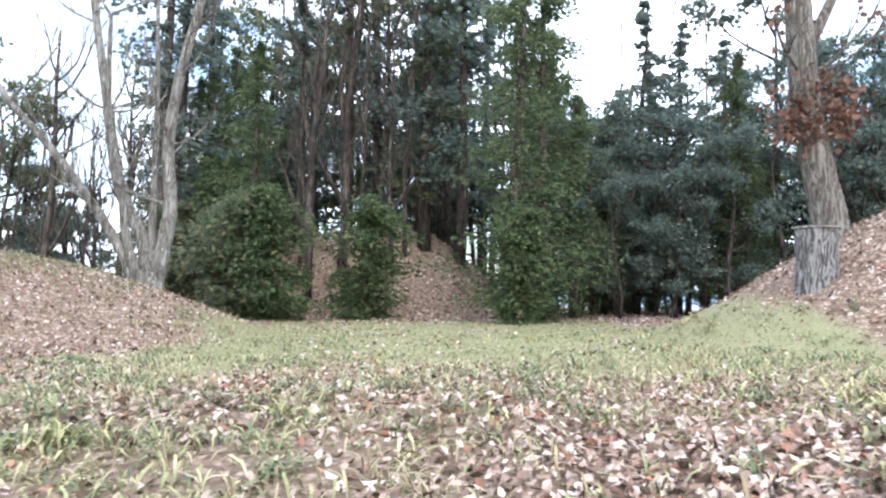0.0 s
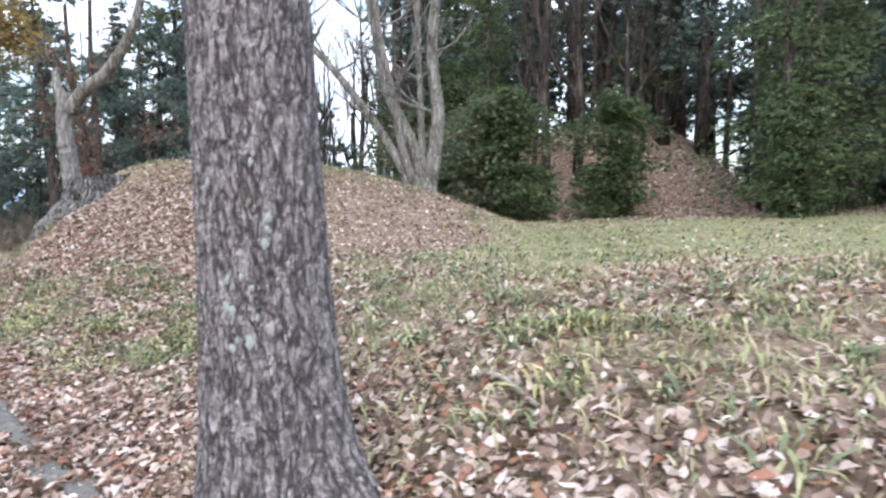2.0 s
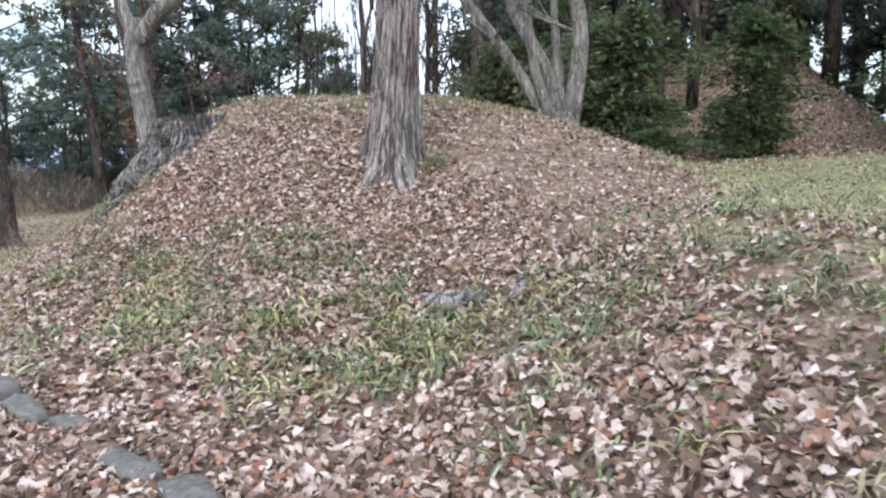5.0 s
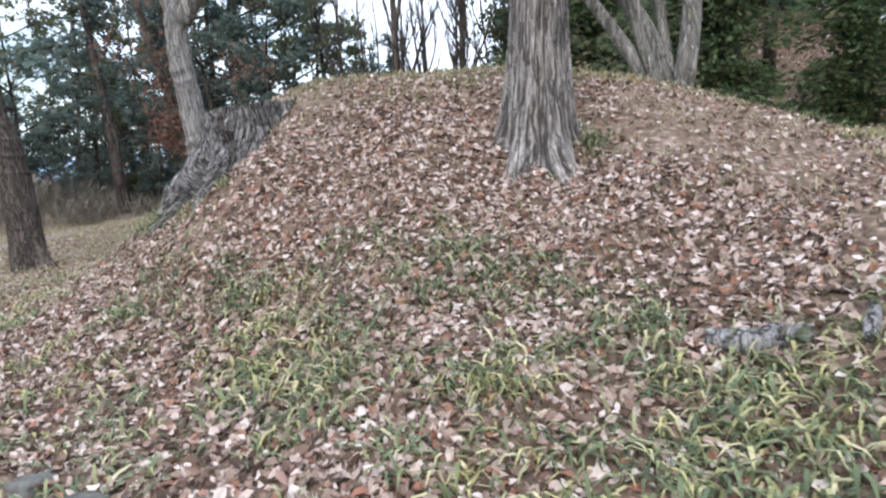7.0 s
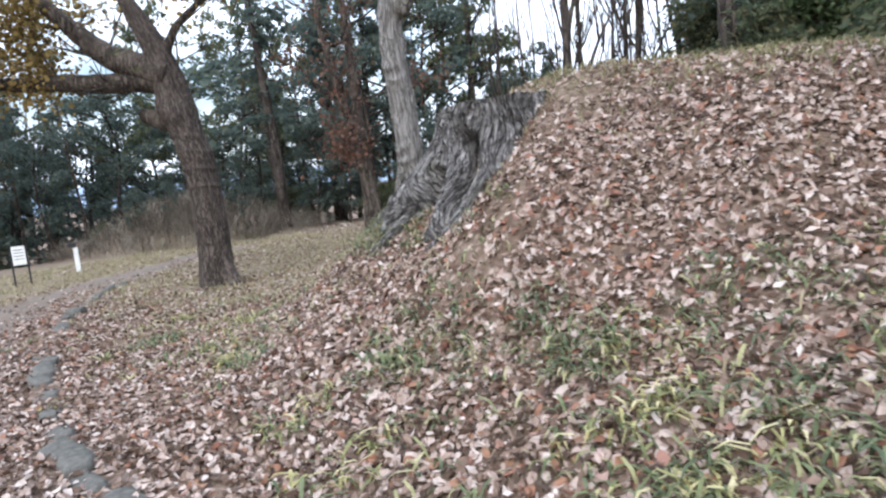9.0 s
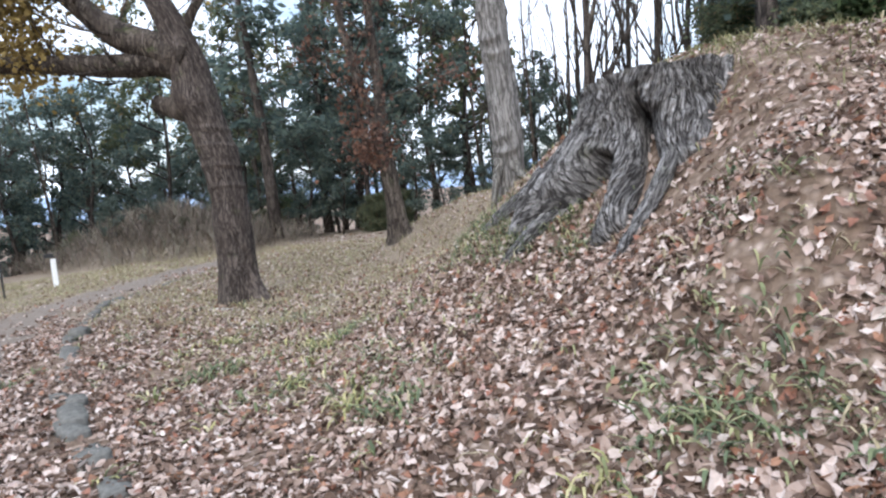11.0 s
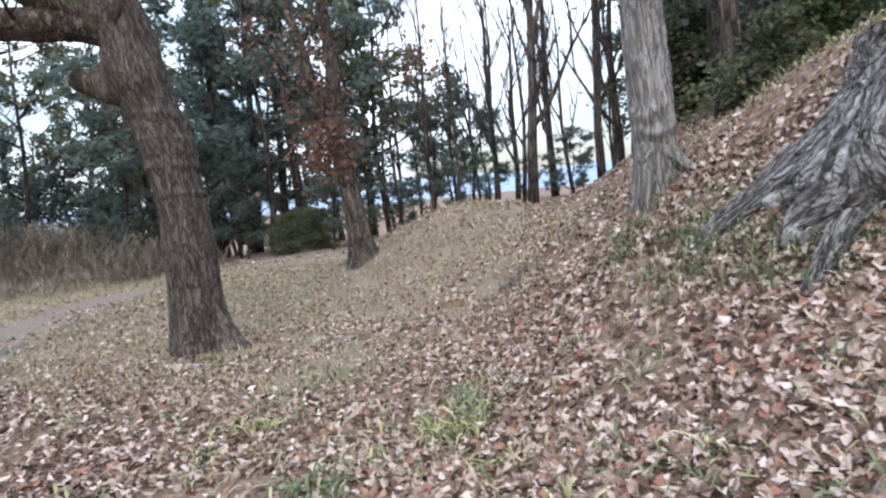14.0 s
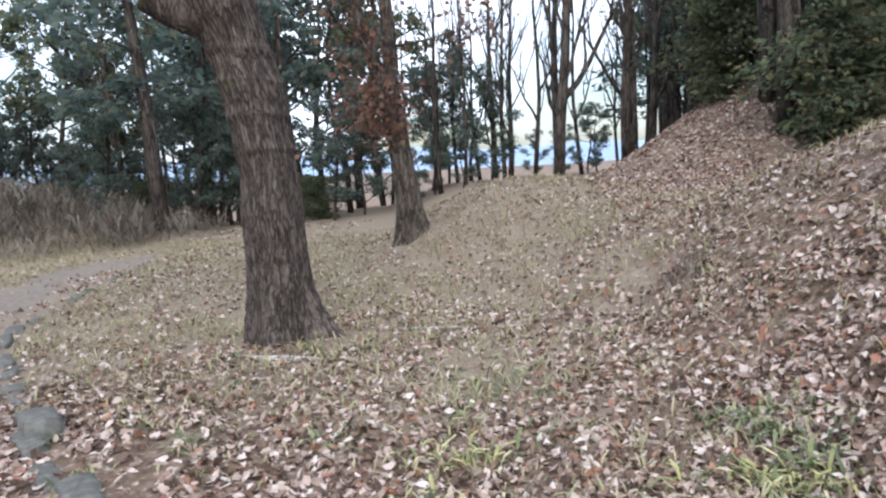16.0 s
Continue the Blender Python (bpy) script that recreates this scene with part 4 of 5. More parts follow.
# ---- the many-stemmed tree behind the mound's crest ----
def forked_tree():
    x, y = -7.0, 15.8
    e = thing("tree", planted(x, y, 0.25), "pale many-stemmed tree with smooth bare limbs", "tree", "park trees")
    rng = random.Random(51)
    piece("trunk", mesh_from("trunk", *tube([(0, 0, -0.2), (0, 0, 0.25), (0, 0, 0.6)], [0.46, 0.36, 0.30], 40, furrows(0.03, 1.6, 1.0, 2), 16), M_PALE), e)
    stems = ([(0.15, 0, 0.2), (0.30, 0, 1.1), (0.38, 0.1, 2.1), (0.22, 0.2, 3.6), (0.4, 0.2, 5.2), (0.85, 0.3, 7.5), (1.1, 0.3, 9.5)],
             [(-0.05, 0.1, 0.3), (-0.25, 0.2, 1.3), (-0.95, 0.3, 2.7), (-1.3, 0.3, 4.4), (-1.7, 0.3, 6.5), (-2.2, 0.4, 9.0)],
             [(-0.2, 0, 0.2), (-0.55, -0.1, 1.0), (-1.25, -0.2, 2.1), (-2.1, -0.3, 3.2), (-3.2, -0.4, 4.4), (-4.3, -0.4, 5.8)],
             [(0.05, 0.1, 0.4), (-0.1, 0.3, 1.6), (-0.2, 0.5, 3.0), (-0.3, 0.6, 5.0), (-0.5, 0.7, 8.0)],
             [(-0.1, -0.15, 0.3), (-0.45, -0.2, 1.4), (-0.6, -0.3, 2.6), (-0.95, -0.3, 4.2), (-1.0, -0.4, 6.4)])
    for s, r in zip(stems, (0.19, 0.17, 0.13, 0.10, 0.11)):
        o = piece("stem", mesh_from("stem", *tube(s, taper(r, r * 0.4, len(s)), 20, furrows(0.010, 2.5, 1.5, r * 30), 50), M_PALE), e)
        twigs = []
        for k in range(2, len(s)):
            for _ in range(2):
                twigs += branching(s[k], (rng.uniform(-1, 1), rng.uniform(-0.6, 0.6), rng.uniform(0.0, 0.9)), rng.uniform(1.0, 1.8), 0.035, rng, 2, kids=3, seg=6)[0]
        piece("branch_spray", mesh_from("branch_spray", *joined(twigs), M_PALE), o)


forked_tree()


# ---- stump and tree on the mound across the meadow ----
def meadow_pair():
    x, y = 5.62, 11.35
    e = thing("tree_stump", (x, y, height(x, y) - 0.45), "short pale sawn stump on the mound's flank", "stump")
    fur = furrows(0.03, 4, 1.0, 61)
    v, f = tube([(0, 0, -0.1), (0, 0, 0.35), (0, 0, 0.8), (0, 0, 1.28)], [0.42, 0.32, 0.29, 0.31], 70, fur, 40)
    piece("body", mesh_from("body", v, f, M_WEATHERED), e)
    piece("cut_top", mesh_from("cut_top", *tube([(0, 0, 1.27), (0, 0, 1.30)], [0.33, 0.33], 40), M_CUT), e, "pale sawn top")
    rng = random.Random(62)
    x, y = 6.55, 12.9
    e = thing("tree", planted(x, y, 0.15), "tall grey tree with a few rust-red leaves", "tree", "park trees")
    path = [(0.25, 0, -0.2), (0.1, 0, 0.8), (-0.15, 0, 2.0), (-0.3, 0, 3.2), (-0.38, 0, 4.5), (-0.5, 0, 6.5), (-0.5, 0, 9.0)]
    piece("trunk", mesh_from("trunk", *tube(path, [0.36, 0.29, 0.26, 0.25, 0.23, 0.18, 0.1], 60, furrows(0.016, 5, 1.2, 6), 80), M_FURROW), e)
    piece("limb", mesh_from("limb", *tube([(-0.3, 0, 3.6), (0.0, 0, 4.2), (0.4, 0, 5.0), (0.9, 0, 5.6), (1.6, 0, 7.0)], taper(0.12, 0.05, 5), 16, None, 24), M_FURROW), e)
    tips = []
    twigs = []
    for k in range(3, 7):
        for _ in range(4):
            more, t = branching(path[k], (rng.uniform(-1, 1), rng.uniform(-0.5, 0.5), 0.3), 1.5, 0.04, rng, 1)
            twigs += more
            tips += t
    piece("branch_spray", mesh_from("branch_spray", *joined(twigs), M_FURROW), e)
    low = [Vector((-0.2 + rng.gauss(0, 0.35), -0.2, rng.gauss(2.55, 0.28))) for _ in range(40)]
    piece("foliage", mesh_from("foliage", *leaf_cloud(low + tips[::4], 1100, 0.16, 0.11, 62), M_RUST, False), e)
    x, y = 10.6, 16.2
    e = thing("tree", planted(x, y, 0.1), "straight reddish-brown pine trunk rising past the mound", "tree", "park trees")
    piece("trunk", mesh_from("trunk", *tube([(0, 0, -0.2), (0, 0, 3), (0.1, 0, 7), (0.1, 0, 12)], [0.3, 0.26, 0.22, 0.1], 40, furrows(0.012, 5, 1.0, 6), 60), M_OAK), e)


meadow_pair()

# ---- the wood around: kinds of tree, each built once and then planted out ----
CEDARS = [conifer_parts(s, tall, clear, reach, count, 0.125 if s == 103 else 0.21) for s, tall, clear, reach, count in
          ((101, 15.0, 1.0, 2.6, 3600), (102, 17.0, 3.2, 2.8, 3400), (103, 12.0, 0.2, 2.2, 9500), (104, 18.0, 5.5, 3.0, 2900), (105, 14.0, 2.0, 2.8, 3000))]
PINES = [conifer_parts(s, tall, clear, reach, count, 0.24) for s, tall, clear, reach, count in ((111, 15.0, 6.0, 3.2, 2300), (112, 13.0, 3.6, 2.9, 2400))]
SHRUBS = [conifer_parts(s, tall, clear, reach, count, 0.15, belly=True) for s, tall, clear, reach, count in ((121, 4.2, 0.1, 1.2, 8600), (122, 3.4, 0.1, 1.35, 8000))]


def evergreen_parts(seed, tall, clear, radius, count, size):
    """A broad-leaved evergreen: a forking trunk with leaf masses round the twig ends."""
    rng = random.Random(seed)
    main = [Vector((math.sin(k * 0.9 + seed) * 0.25, math.cos(k * 1.2 + seed) * 0.25, tall * k / 6)) for k in range(7)]
    parts, tips = [tube(main, taper(radius, radius * 0.25, 7), 10)], [main[-1], main[-2]]
    for k in range(11):
        z = clear + (tall - clear) * (k + rng.random()) / 11
        i = min(int(z / tall * 6), 5)
        a = rng.uniform(0, 6.28)
        more, t = branching(main[i].lerp(main[i + 1], z / tall * 6 - i), (math.cos(a), math.sin(a), 0.45), tall * rng.uniform(0.15, 0.25), radius * 0.4, rng, 1, 0.9, 6, 5, 0.05)
        parts += more
        tips += t
    np_rng = np.random.default_rng(seed)
    t = np.array([tuple(p) for p in tips])
    c = t[np_rng.integers(0, len(t), count)] + np_rng.normal(0, 0.26, (count, 3)) * (1, 1, 0.6)
    return joined(parts), sprays(c, np_rng.normal(0, 1, (count, 3)), size * 1.15, np_rng, 0.3, 0.5, 0.38)


EVERGREENS = [evergreen_parts(141, 12.0, 2.0, 0.17, 3300, 0.21), evergreen_parts(142, 14.0, 4.0, 0.16, 3000, 0.21), evergreen_parts(143, 9.0, 0.6, 0.13, 3800, 0.16)]
KINDS = {}


def plant(kind, x, y, size=1.0, turn=0.0, lean=0.0, lean_way=0.0):
    """Plants a copy of one kind of forest tree."""
    name, wood, leaf, wm, lm, label, group, cat = FOREST[kind]
    m = Matrix.Translation(planted(x, y, 0.15)) @ Matrix.Rotation(radians(lean), 4, (math.cos(lean_way), math.sin(lean_way), 0)) @ Matrix.Rotation(radians(turn), 4, "Z") @ Matrix.Scale(size, 4)
    if kind not in KINDS:
        KINDS[kind] = make_tree(name, (0, 0, 0), wood, leaf, wm, lm, label, group, 0, cat)
        KINDS[kind].matrix_basis = m
        return KINDS[kind]
    first = KINDS[kind]
    keep = first.scale.copy()
    first.scale = (1, 1, 1)
    o = copy_thing(first, m)
    first.scale = keep
    return o


def bare_parts(seed, tall, radius, forks):
    rng = random.Random(seed)
    limbs = []
    main = [Vector((math.sin(k + seed) * 0.10, math.cos(k * 1.4 + seed) * 0.10, tall * k / 6)) for k in range(7)]
    for k in range(forks):
        i = 1 + k % 5
        limbs += branching(main[i].lerp(main[i + 1], rng.random()), (rng.uniform(-1, 1), rng.uniform(-1, 1), rng.uniform(0.8, 1.8)), tall * rng.uniform(0.16, 0.34), radius * (0.55 if k < 2 else 0.3), rng, 2, 0.6, 3, 7, 0.18)[0]
    return tube(main, taper(radius, radius * 0.22, 7), 10), joined(limbs)


FOREST = {
    "cedar_a": ("cedar_tree", *CEDARS[0], M_DARKBARK, M_CEDAR, "tall dark green cedar with dense drooping boughs", "woodland cedars", "tree"),
    "cedar_b": ("cedar_tree", *CEDARS[1], M_DARKBARK, M_CEDAR, "tall cedar with a bare lower trunk", "woodland cedars", "tree"),
    "cedar_c": ("cedar_tree", *CEDARS[2], M_DARKBARK, M_BUSH, "green cedar clothed in foliage to the ground", "woodland cedars", "tree"),
    "cedar_d": ("cedar_tree", *CEDARS[3], M_DARKBARK, M_CEDAR, "tall slender cedar with high dark crown", "woodland cedars", "tree"),
    "cedar_e": ("cedar_tree", *CEDARS[4], M_DARKBARK, M_OLIVE, "olive-green cedar with loose hanging boughs", "woodland cedars", "tree"),
    "pine_a": ("pine_tree", *PINES[0], M_OAK, M_OLIVE, "tall pine with bare trunk and open crown", "woodland pines", "tree"),
    "pine_b": ("pine_tree", *PINES[1], M_DARKBARK, M_CEDAR, "dark pine with layered open crown", "woodland pines", "tree"),
    "ever_a": ("evergreen_tree", *EVERGREENS[0], M_DARKBARK, M_CEDAR, "dark green broad-leaved tree with ragged crown", "woodland evergreens", "tree"),
    "ever_b": ("evergreen_tree", *EVERGREENS[1], M_DARKBARK, M_OLIVE, "tall olive-green tree with open ragged crown", "woodland evergreens", "tree"),
    "ever_c": ("evergreen_tree", *EVERGREENS[2], M_DARKBARK, M_CEDAR, "low dark evergreen tree leafy to the ground", "woodland evergreens", "tree"),
    "shrub_a": ("evergreen_bush", *SHRUBS[0], M_DARKBARK, M_BUSH, "dense green evergreen bush growing on the mound", "mound bushes", "bush"),
    "shrub_b": ("evergreen_bush", *SHRUBS[1], M_DARKBARK, M_OLIVE, "rounded olive-green evergreen bush", "mound bushes", "bush"),
    "bare_a": ("bare_tree", *bare_parts(131, 13.0, 0.20, 9), M_DARKBARK, M_DARKBARK, "leafless dark tree with upswept forked limbs", "bare trees", "tree"),
    "bare_b": ("bare_tree", *bare_parts(132, 11.0, 0.11, 8), M_DARKBARK, M_DARKBARK, "thin leafless sapling with fine twigs", "bare trees", "tree"),
    "pole": ("thin_tree", *bare_parts(133, 14.0, 0.10, 4), M_OAK, M_OAK, "slender pale trunk with few branches", "bare trees", "tree"),
}


def plant_wood():
    # bushes and cedars at the foot of the wooded mound
    for kind, x, y, s, a in (("shrub_a", -2.8, 22.4, 0.95, 20), ("shrub_b", -6.9, 21.6, 1.2, 70), ("shrub_a", -5.9, 20.9, 1.0, 200), ("cedar_c", -7.4, 24.6, 0.8, 10),
                             ("cedar_c", 1.75, 20.3, 1.05, 40), ("cedar_c", 2.6, 21.6, 1.0, 140), ("shrub_a", 1.7, 19.3, 0.8, 260), ("cedar_e", -1.3, 28.0, 0.9, 0),
                             ("shrub_b", -10.6, 25.6, 1.1, 30), ("shrub_a", -9.2, 26.6, 1.2, 130), ("cedar_c", -8.6, 28.5, 0.8, 60), ("cedar_c", -11.3, 30.6, 0.7, 90), ("shrub_b", -12.6, 29.6, 1.0, 150)):
        plant(kind, x, y, s, a)
    rng = random.Random(77)
    spots = []
    def fill(n, x0, x1, y0, y1, kinds, smin, smax, gap):
        tries = made = 0
        while made < n and tries < 900:
            tries += 1
            x, y = rng.uniform(x0, x1), rng.uniform(y0, y1)
            if all(math.hypot(x - a, y - b) > gap for a, b in spots):
                spots.append((x, y))
                plant(rng.choice(kinds), x, y, rng.uniform(smin, smax), rng.uniform(0, 360), rng.uniform(0, 3), rng.uniform(0, 6.28))
                made += 1
    fill(16, -13, 2.5, 27.5, 38, ["cedar_b", "cedar_d", "ever_b", "pine_b", "pole"], 0.9, 1.2, 1.6)
    fill(9, -11, 6, 35, 50, ["ever_b", "cedar_b", "cedar_d", "ever_a"], 1.0, 1.3, 2.2)
    fill(16, 4.8, 20, 22, 36, ["cedar_a", "cedar_c", "ever_a", "ever_c"], 0.74, 0.96, 1.8)
    fill(9, 3.5, 9, 23, 33, ["ever_c", "cedar_c", "ever_a", "pole"], 0.75, 0.95, 1.5)
    fill(11, -13.5, -9.0, 34, 50, ["cedar_b", "pine_b", "ever_b", "bare_b"], 0.9, 1.15, 1.7)
    fill(7, -17.0, -12.5, 33, 46, ["bare_a", "bare_b", "pole", "bare_b"], 0.8, 1.1, 1.5)
    fill(8, -24, -17, 34, 50, ["bare_a", "bare_b", "bare_b", "pole"], 0.8, 1.1, 1.8)
    fill(20, -38, -26.5, 33, 50, ["cedar_a", "ever_a", "ever_b", "pine_b", "pole", "ever_c"], 0.9, 1.25, 1.9)
    fill(22, -54, -37, 31, 48, ["ever_a", "pine_b", "ever_b", "bare_b", "ever_c"], 0.75, 1.05, 2.2)
    fill(26, -62, -42, 8, 32, ["ever_b", "cedar_a", "pole", "ever_a", "ever_c", "pole"], 0.7, 0.98, 2.3)
    fill(5, -24, -20.5, 37, 43, ["ever_a", "ever_b", "ever_c"], 0.5, 0.65, 1.2)
    fill(8, -6.5, 2.5, 24.5, 31, ["cedar_d", "pole", "pole", "bare_b", "bare_a"], 0.85, 1.1, 1.2)
    fill(20, 3, 16, 34, 46, ["ever_c", "ever_c", "cedar_c"], 0.7, 1.0, 1.4)
    # undergrowth that closes the view between the trunks
    fill(14, -36, -25, 30.5, 36, ["ever_c", "shrub_b"], 0.4, 0.75, 1.5)
    fill(10, -25, -14.5, 33, 38, ["ever_c", "ever_c"], 0.2, 0.34, 1.5)
    fill(16, -46, -33, 24, 33, ["ever_c", "shrub_b"], 0.16, 0.34, 1.5)
    fill(12, -52, -34, 33, 40, ["ever_c", "shrub_a"], 0.4, 0.7, 1.8)
    fill(9, -60, -44, 14, 34, ["ever_b", "cedar_a", "ever_a"], 0.85, 1.1, 2.0)
    fill(12, 6, 26, 30, 46, ["cedar_a", "ever_a", "cedar_e"], 0.8, 1.0, 2.0)
    fill(22, 3.2, 17, 21.5, 27, ["ever_c", "cedar_c", "ever_c"], 0.5, 0.9, 1.1)
    fill(6, -12.2, -8.5, 29, 36, ["cedar_c", "shrub_b"], 0.5, 0.8, 1.3)
    fill(18, -52, -41, 10, 30, ["ever_c", "shrub_b"], 0.4, 0.75, 1.8)
    fill(4, -12.8, -10.5, 26, 31, ["cedar_a", "cedar_e", "cedar_b"], 0.8, 1.1, 1.5)
    fill(5, -8, 9, 38, 50, ["ever_a", "cedar_a"], 1.0, 1.3, 2.0)
    # single trunks that stand out
    for kind, x, y, s, a, lean, way in (("pine_b", -31.3, 28.1, 1.2, 30, 4, 4.7), ("bare_a", -17.4, 28.6, 0.95, 40, 2, 1.0), ("bare_a", -15.3, 31.0, 0.85, 120, 1, 2.0), ("bare_b", -22.6, 34.5, 1.0, 200, 1, 4.0),
                                        ("pole", -25.2, 37.0, 0.9, 10, 2, 4.0), ("pole", -41.5, 24.5, 0.8, 60, 6, 4.6), ("pole", -43.5, 22.5, 0.8, 160, 3, 4.6)):
        plant(kind, x, y, s, a, lean, way)


plant_wood()

# ---- far ridge, the haze of distance put into its blue colour ----
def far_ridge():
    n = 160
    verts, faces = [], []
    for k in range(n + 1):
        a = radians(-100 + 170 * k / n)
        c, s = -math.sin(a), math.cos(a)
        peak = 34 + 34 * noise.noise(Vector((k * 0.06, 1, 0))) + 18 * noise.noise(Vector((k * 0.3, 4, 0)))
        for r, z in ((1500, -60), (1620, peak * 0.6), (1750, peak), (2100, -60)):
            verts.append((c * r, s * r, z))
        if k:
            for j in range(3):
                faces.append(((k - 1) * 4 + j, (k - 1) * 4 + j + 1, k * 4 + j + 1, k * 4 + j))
    tagged(new("backdrop", mesh_from("backdrop", verts, faces, M_HAZY_RIDGE)), "hazy blue mountain ridge on the horizon", "mountain", kind="structure")


far_ridge()


# ---- kerb stones, signs, fallen wood ----
def stone_mesh(seed, lx, ly, lz):
    bm = bmesh.new()
    bmesh.ops.create_cube(bm, size=1.0)
    bmesh.ops.subdivide_edges(bm, edges=bm.edges[:], cuts=3, use_grid_fill=True)
    for v in bm.verts:
        p = v.co.normalized() * 0.62
        v.co = v.co.lerp(p, 0.38)
        v.co = Vector((v.co.x * lx, v.co.y * ly, v.co.z * lz))
        v.co += Vector((noise.noise(v.co * 7 + Vector((seed, 0, 0))), noise.noise(v.co * 7 + Vector((0, seed, 0))), noise.noise(v.co * 7 + Vector((0, 0, seed))))) * 0.028
    me = bpy.data.meshes.new("kerb_stone")
    bm.to_mesh(me)
    bm.free()
    me.polygons.foreach_set("use_smooth", np.ones(len(me.polygons), dtype=bool))
    me.materials.append(M_STONE)
    return me


def kerb_stones():
    rng = random.Random(5)
    kinds = [stone_mesh(k * 3.7, 0.46 + 0.05 * (k % 3), 0.20 + 0.02 * (k % 2), 0.2) for k in range(5)]
    gap = 0.3
    for (ax, ay), (bx, by) in zip(KERB, KERB[1:]):
        length = math.hypot(bx - ax, by - ay)
        while gap < length:
            f = gap / length
            x, y = ax + (bx - ax) * f + rng.gauss(0, 0.04), ay + (by - ay) * f + rng.gauss(0, 0.04)
            o = new("kerb_stone", kinds[rng.randrange(5)])
            s = rng.uniform(0.7, 1.1)
            o.matrix_world = pose(x, y, height(x, y) + rng.uniform(-0.06, 0.0) - 0.025 * float(ease((-8.5 - x) / 2)), rng.gauss(0, 5), rng.gauss(0, 5), math.degrees(math.atan2(by - ay, bx - ax)) + rng.gauss(0, 7)) @ Matrix.Scale(s, 4)
            tagged(o, "mossy grey kerb stone half sunk in leaves", "stone", "kerb stones")
            gap += rng.uniform(0.52, 0.85)
        gap -= length

    # larger ones that stand proud of the leaves
    for k, (x, y, s, turn) in enumerate(((-9.49, 5.6, 1.0, 160), (-16.58, 8.36, 1.0, 150), (-20.59, 11.17, 1.25, 140), (-13.37, 6.78, 0.85, 155), (-16.96, 8.65, 0.8, 145))):
        o = new("kerb_stone", kinds[k % 5])
        o.matrix_world = pose(x, y, height(x, y) + 0.01, rng.gauss(0, 4), rng.gauss(0, 4), turn) @ Matrix.Scale(s, 4)
        tagged(o, "large grey kerb stone lying proud of the leaves", "stone", "kerb stones")


kerb_stones()


def box(name, parent, size, at, material, bevel=0.004):
    bm = bmesh.new()
    bmesh.ops.create_cube(bm, size=1.0)
    bmesh.ops.scale(bm, vec=size, verts=bm.verts)
    bmesh.ops.bevel(bm, geom=bm.edges[:], offset=bevel, segments=2, affect="EDGES")
    me = bpy.data.meshes.new(name)
    bm.to_mesh(me)
    bm.free()
    me.materials.append(material)
    o = piece(name, me, parent)
    o.location = at
    return o


def signs():
    x, y = -29.6, 15.0
    e = thing("information_sign", (x, y, height(x, y)), "small white notice board on two black posts", "sign", turn=62)
    for sx in (-0.2, 0.2):
        box("post", e, (0.05, 0.05, 1.25), (sx, 0, 0.58), M_BLACK)
    board = box("board", e, (0.34, 0.03, 0.55), (0, -0.045, 0.92), M_WHITE)
    for k in range(4):
        box("text_line", board, (0.24, 0.004, 0.018), (0, -0.017, 0.17 - 0.09 * k), M_BLACK, 0.001)
    x, y = -30.6, 17.3
    e = thing("marker_post", (x, y, height(x, y)), "white wooden marker post with dark cap", "post", turn=60)
    box("post", e, (0.14, 0.14, 0.9), (0, 0, 0.4), M_WHITE, 0.01)
    box("cap", e, (0.24, 0.2, 0.12), (-0.1, 0, 0.95), M_BLACK, 0.01)


signs()


def fallen(name, pts, radii, material, label, lift=0.03, bark=0.006):
    x0, y0 = pts[0]
    path = [(x - x0, y - y0, height(x, y) - height(x0, y0) + lift) for x, y in pts]
    e = new(name, mesh_from(name, *tube(path, radii, 14, furrows(bark, 2, 6), 26), material))
    e.location = (x0, y0, height(x0, y0))
    tagged(e, label, "branch")


fallen("fallen_branch", [(-0.72, 3.34), (-0.60, 3.24), (-0.48, 3.12), (-0.28, 3.0)], [0.02, 0.035, 0.035, 0.02], M_CUT, "short grey fallen branch lying on leaves", 0.065)
fallen("bark_log", [(-6.80, 7.22), (-6.62, 7.2), (-6.45, 7.24), (-6.28, 7.23)], [0.05, 0.075, 0.07, 0.05], M_WEATHERED, "short piece of rotten grey bark log", 0.04, 0.015)
fallen("fallen_branch", [(-5.92, 6.36), (-5.8, 6.31), (-5.66, 6.3), (-5.52, 6.25)], [0.012, 0.028, 0.03, 0.018], M_CUT, "split grey branch half buried in leaves", 0.03, 0.006)
fallen("bark_piece", [(-6.06, 7.12), (-6.02, 7.22), (-5.98, 7.36)], [0.02, 0.04, 0.025], M_WEATHERED, "small crumbling piece of grey bark", 0.045, 0.01)
fallen("fallen_branch", [(-2.72, 3.86), (-2.55, 3.78), (-2.42, 3.58), (-2.28, 3.38)], [0.008, 0.014, 0.016, 0.01], M_STICK, "thin bleached crooked branch in the grass", 0.04, 0.002)
fallen("fallen_branch", [(-4.2, 3.88), (-4.05, 3.75), (-3.88, 3.62)], [0.03, 0.045, 0.03], M_WEATHERED, "short dark and white weathered branch", 0.05, 0.01)
fallen("fallen_branch", [(-20.05, 13.05), (-19.7, 12.92), (-19.4, 12.86), (-19.0, 12.82)], [0.012, 0.03, 0.035, 0.015], M_STICK, "pale bare stick lying at the oak's foot", 0.03, 0.004)
fallen("fallen_branch", [(-18.6, 13.9), (-18.2, 13.85), (-17.9, 13.95)], [0.012, 0.022, 0.012], M_STICK, "thin pale stick lying in dry leaves", 0.03, 0.004)


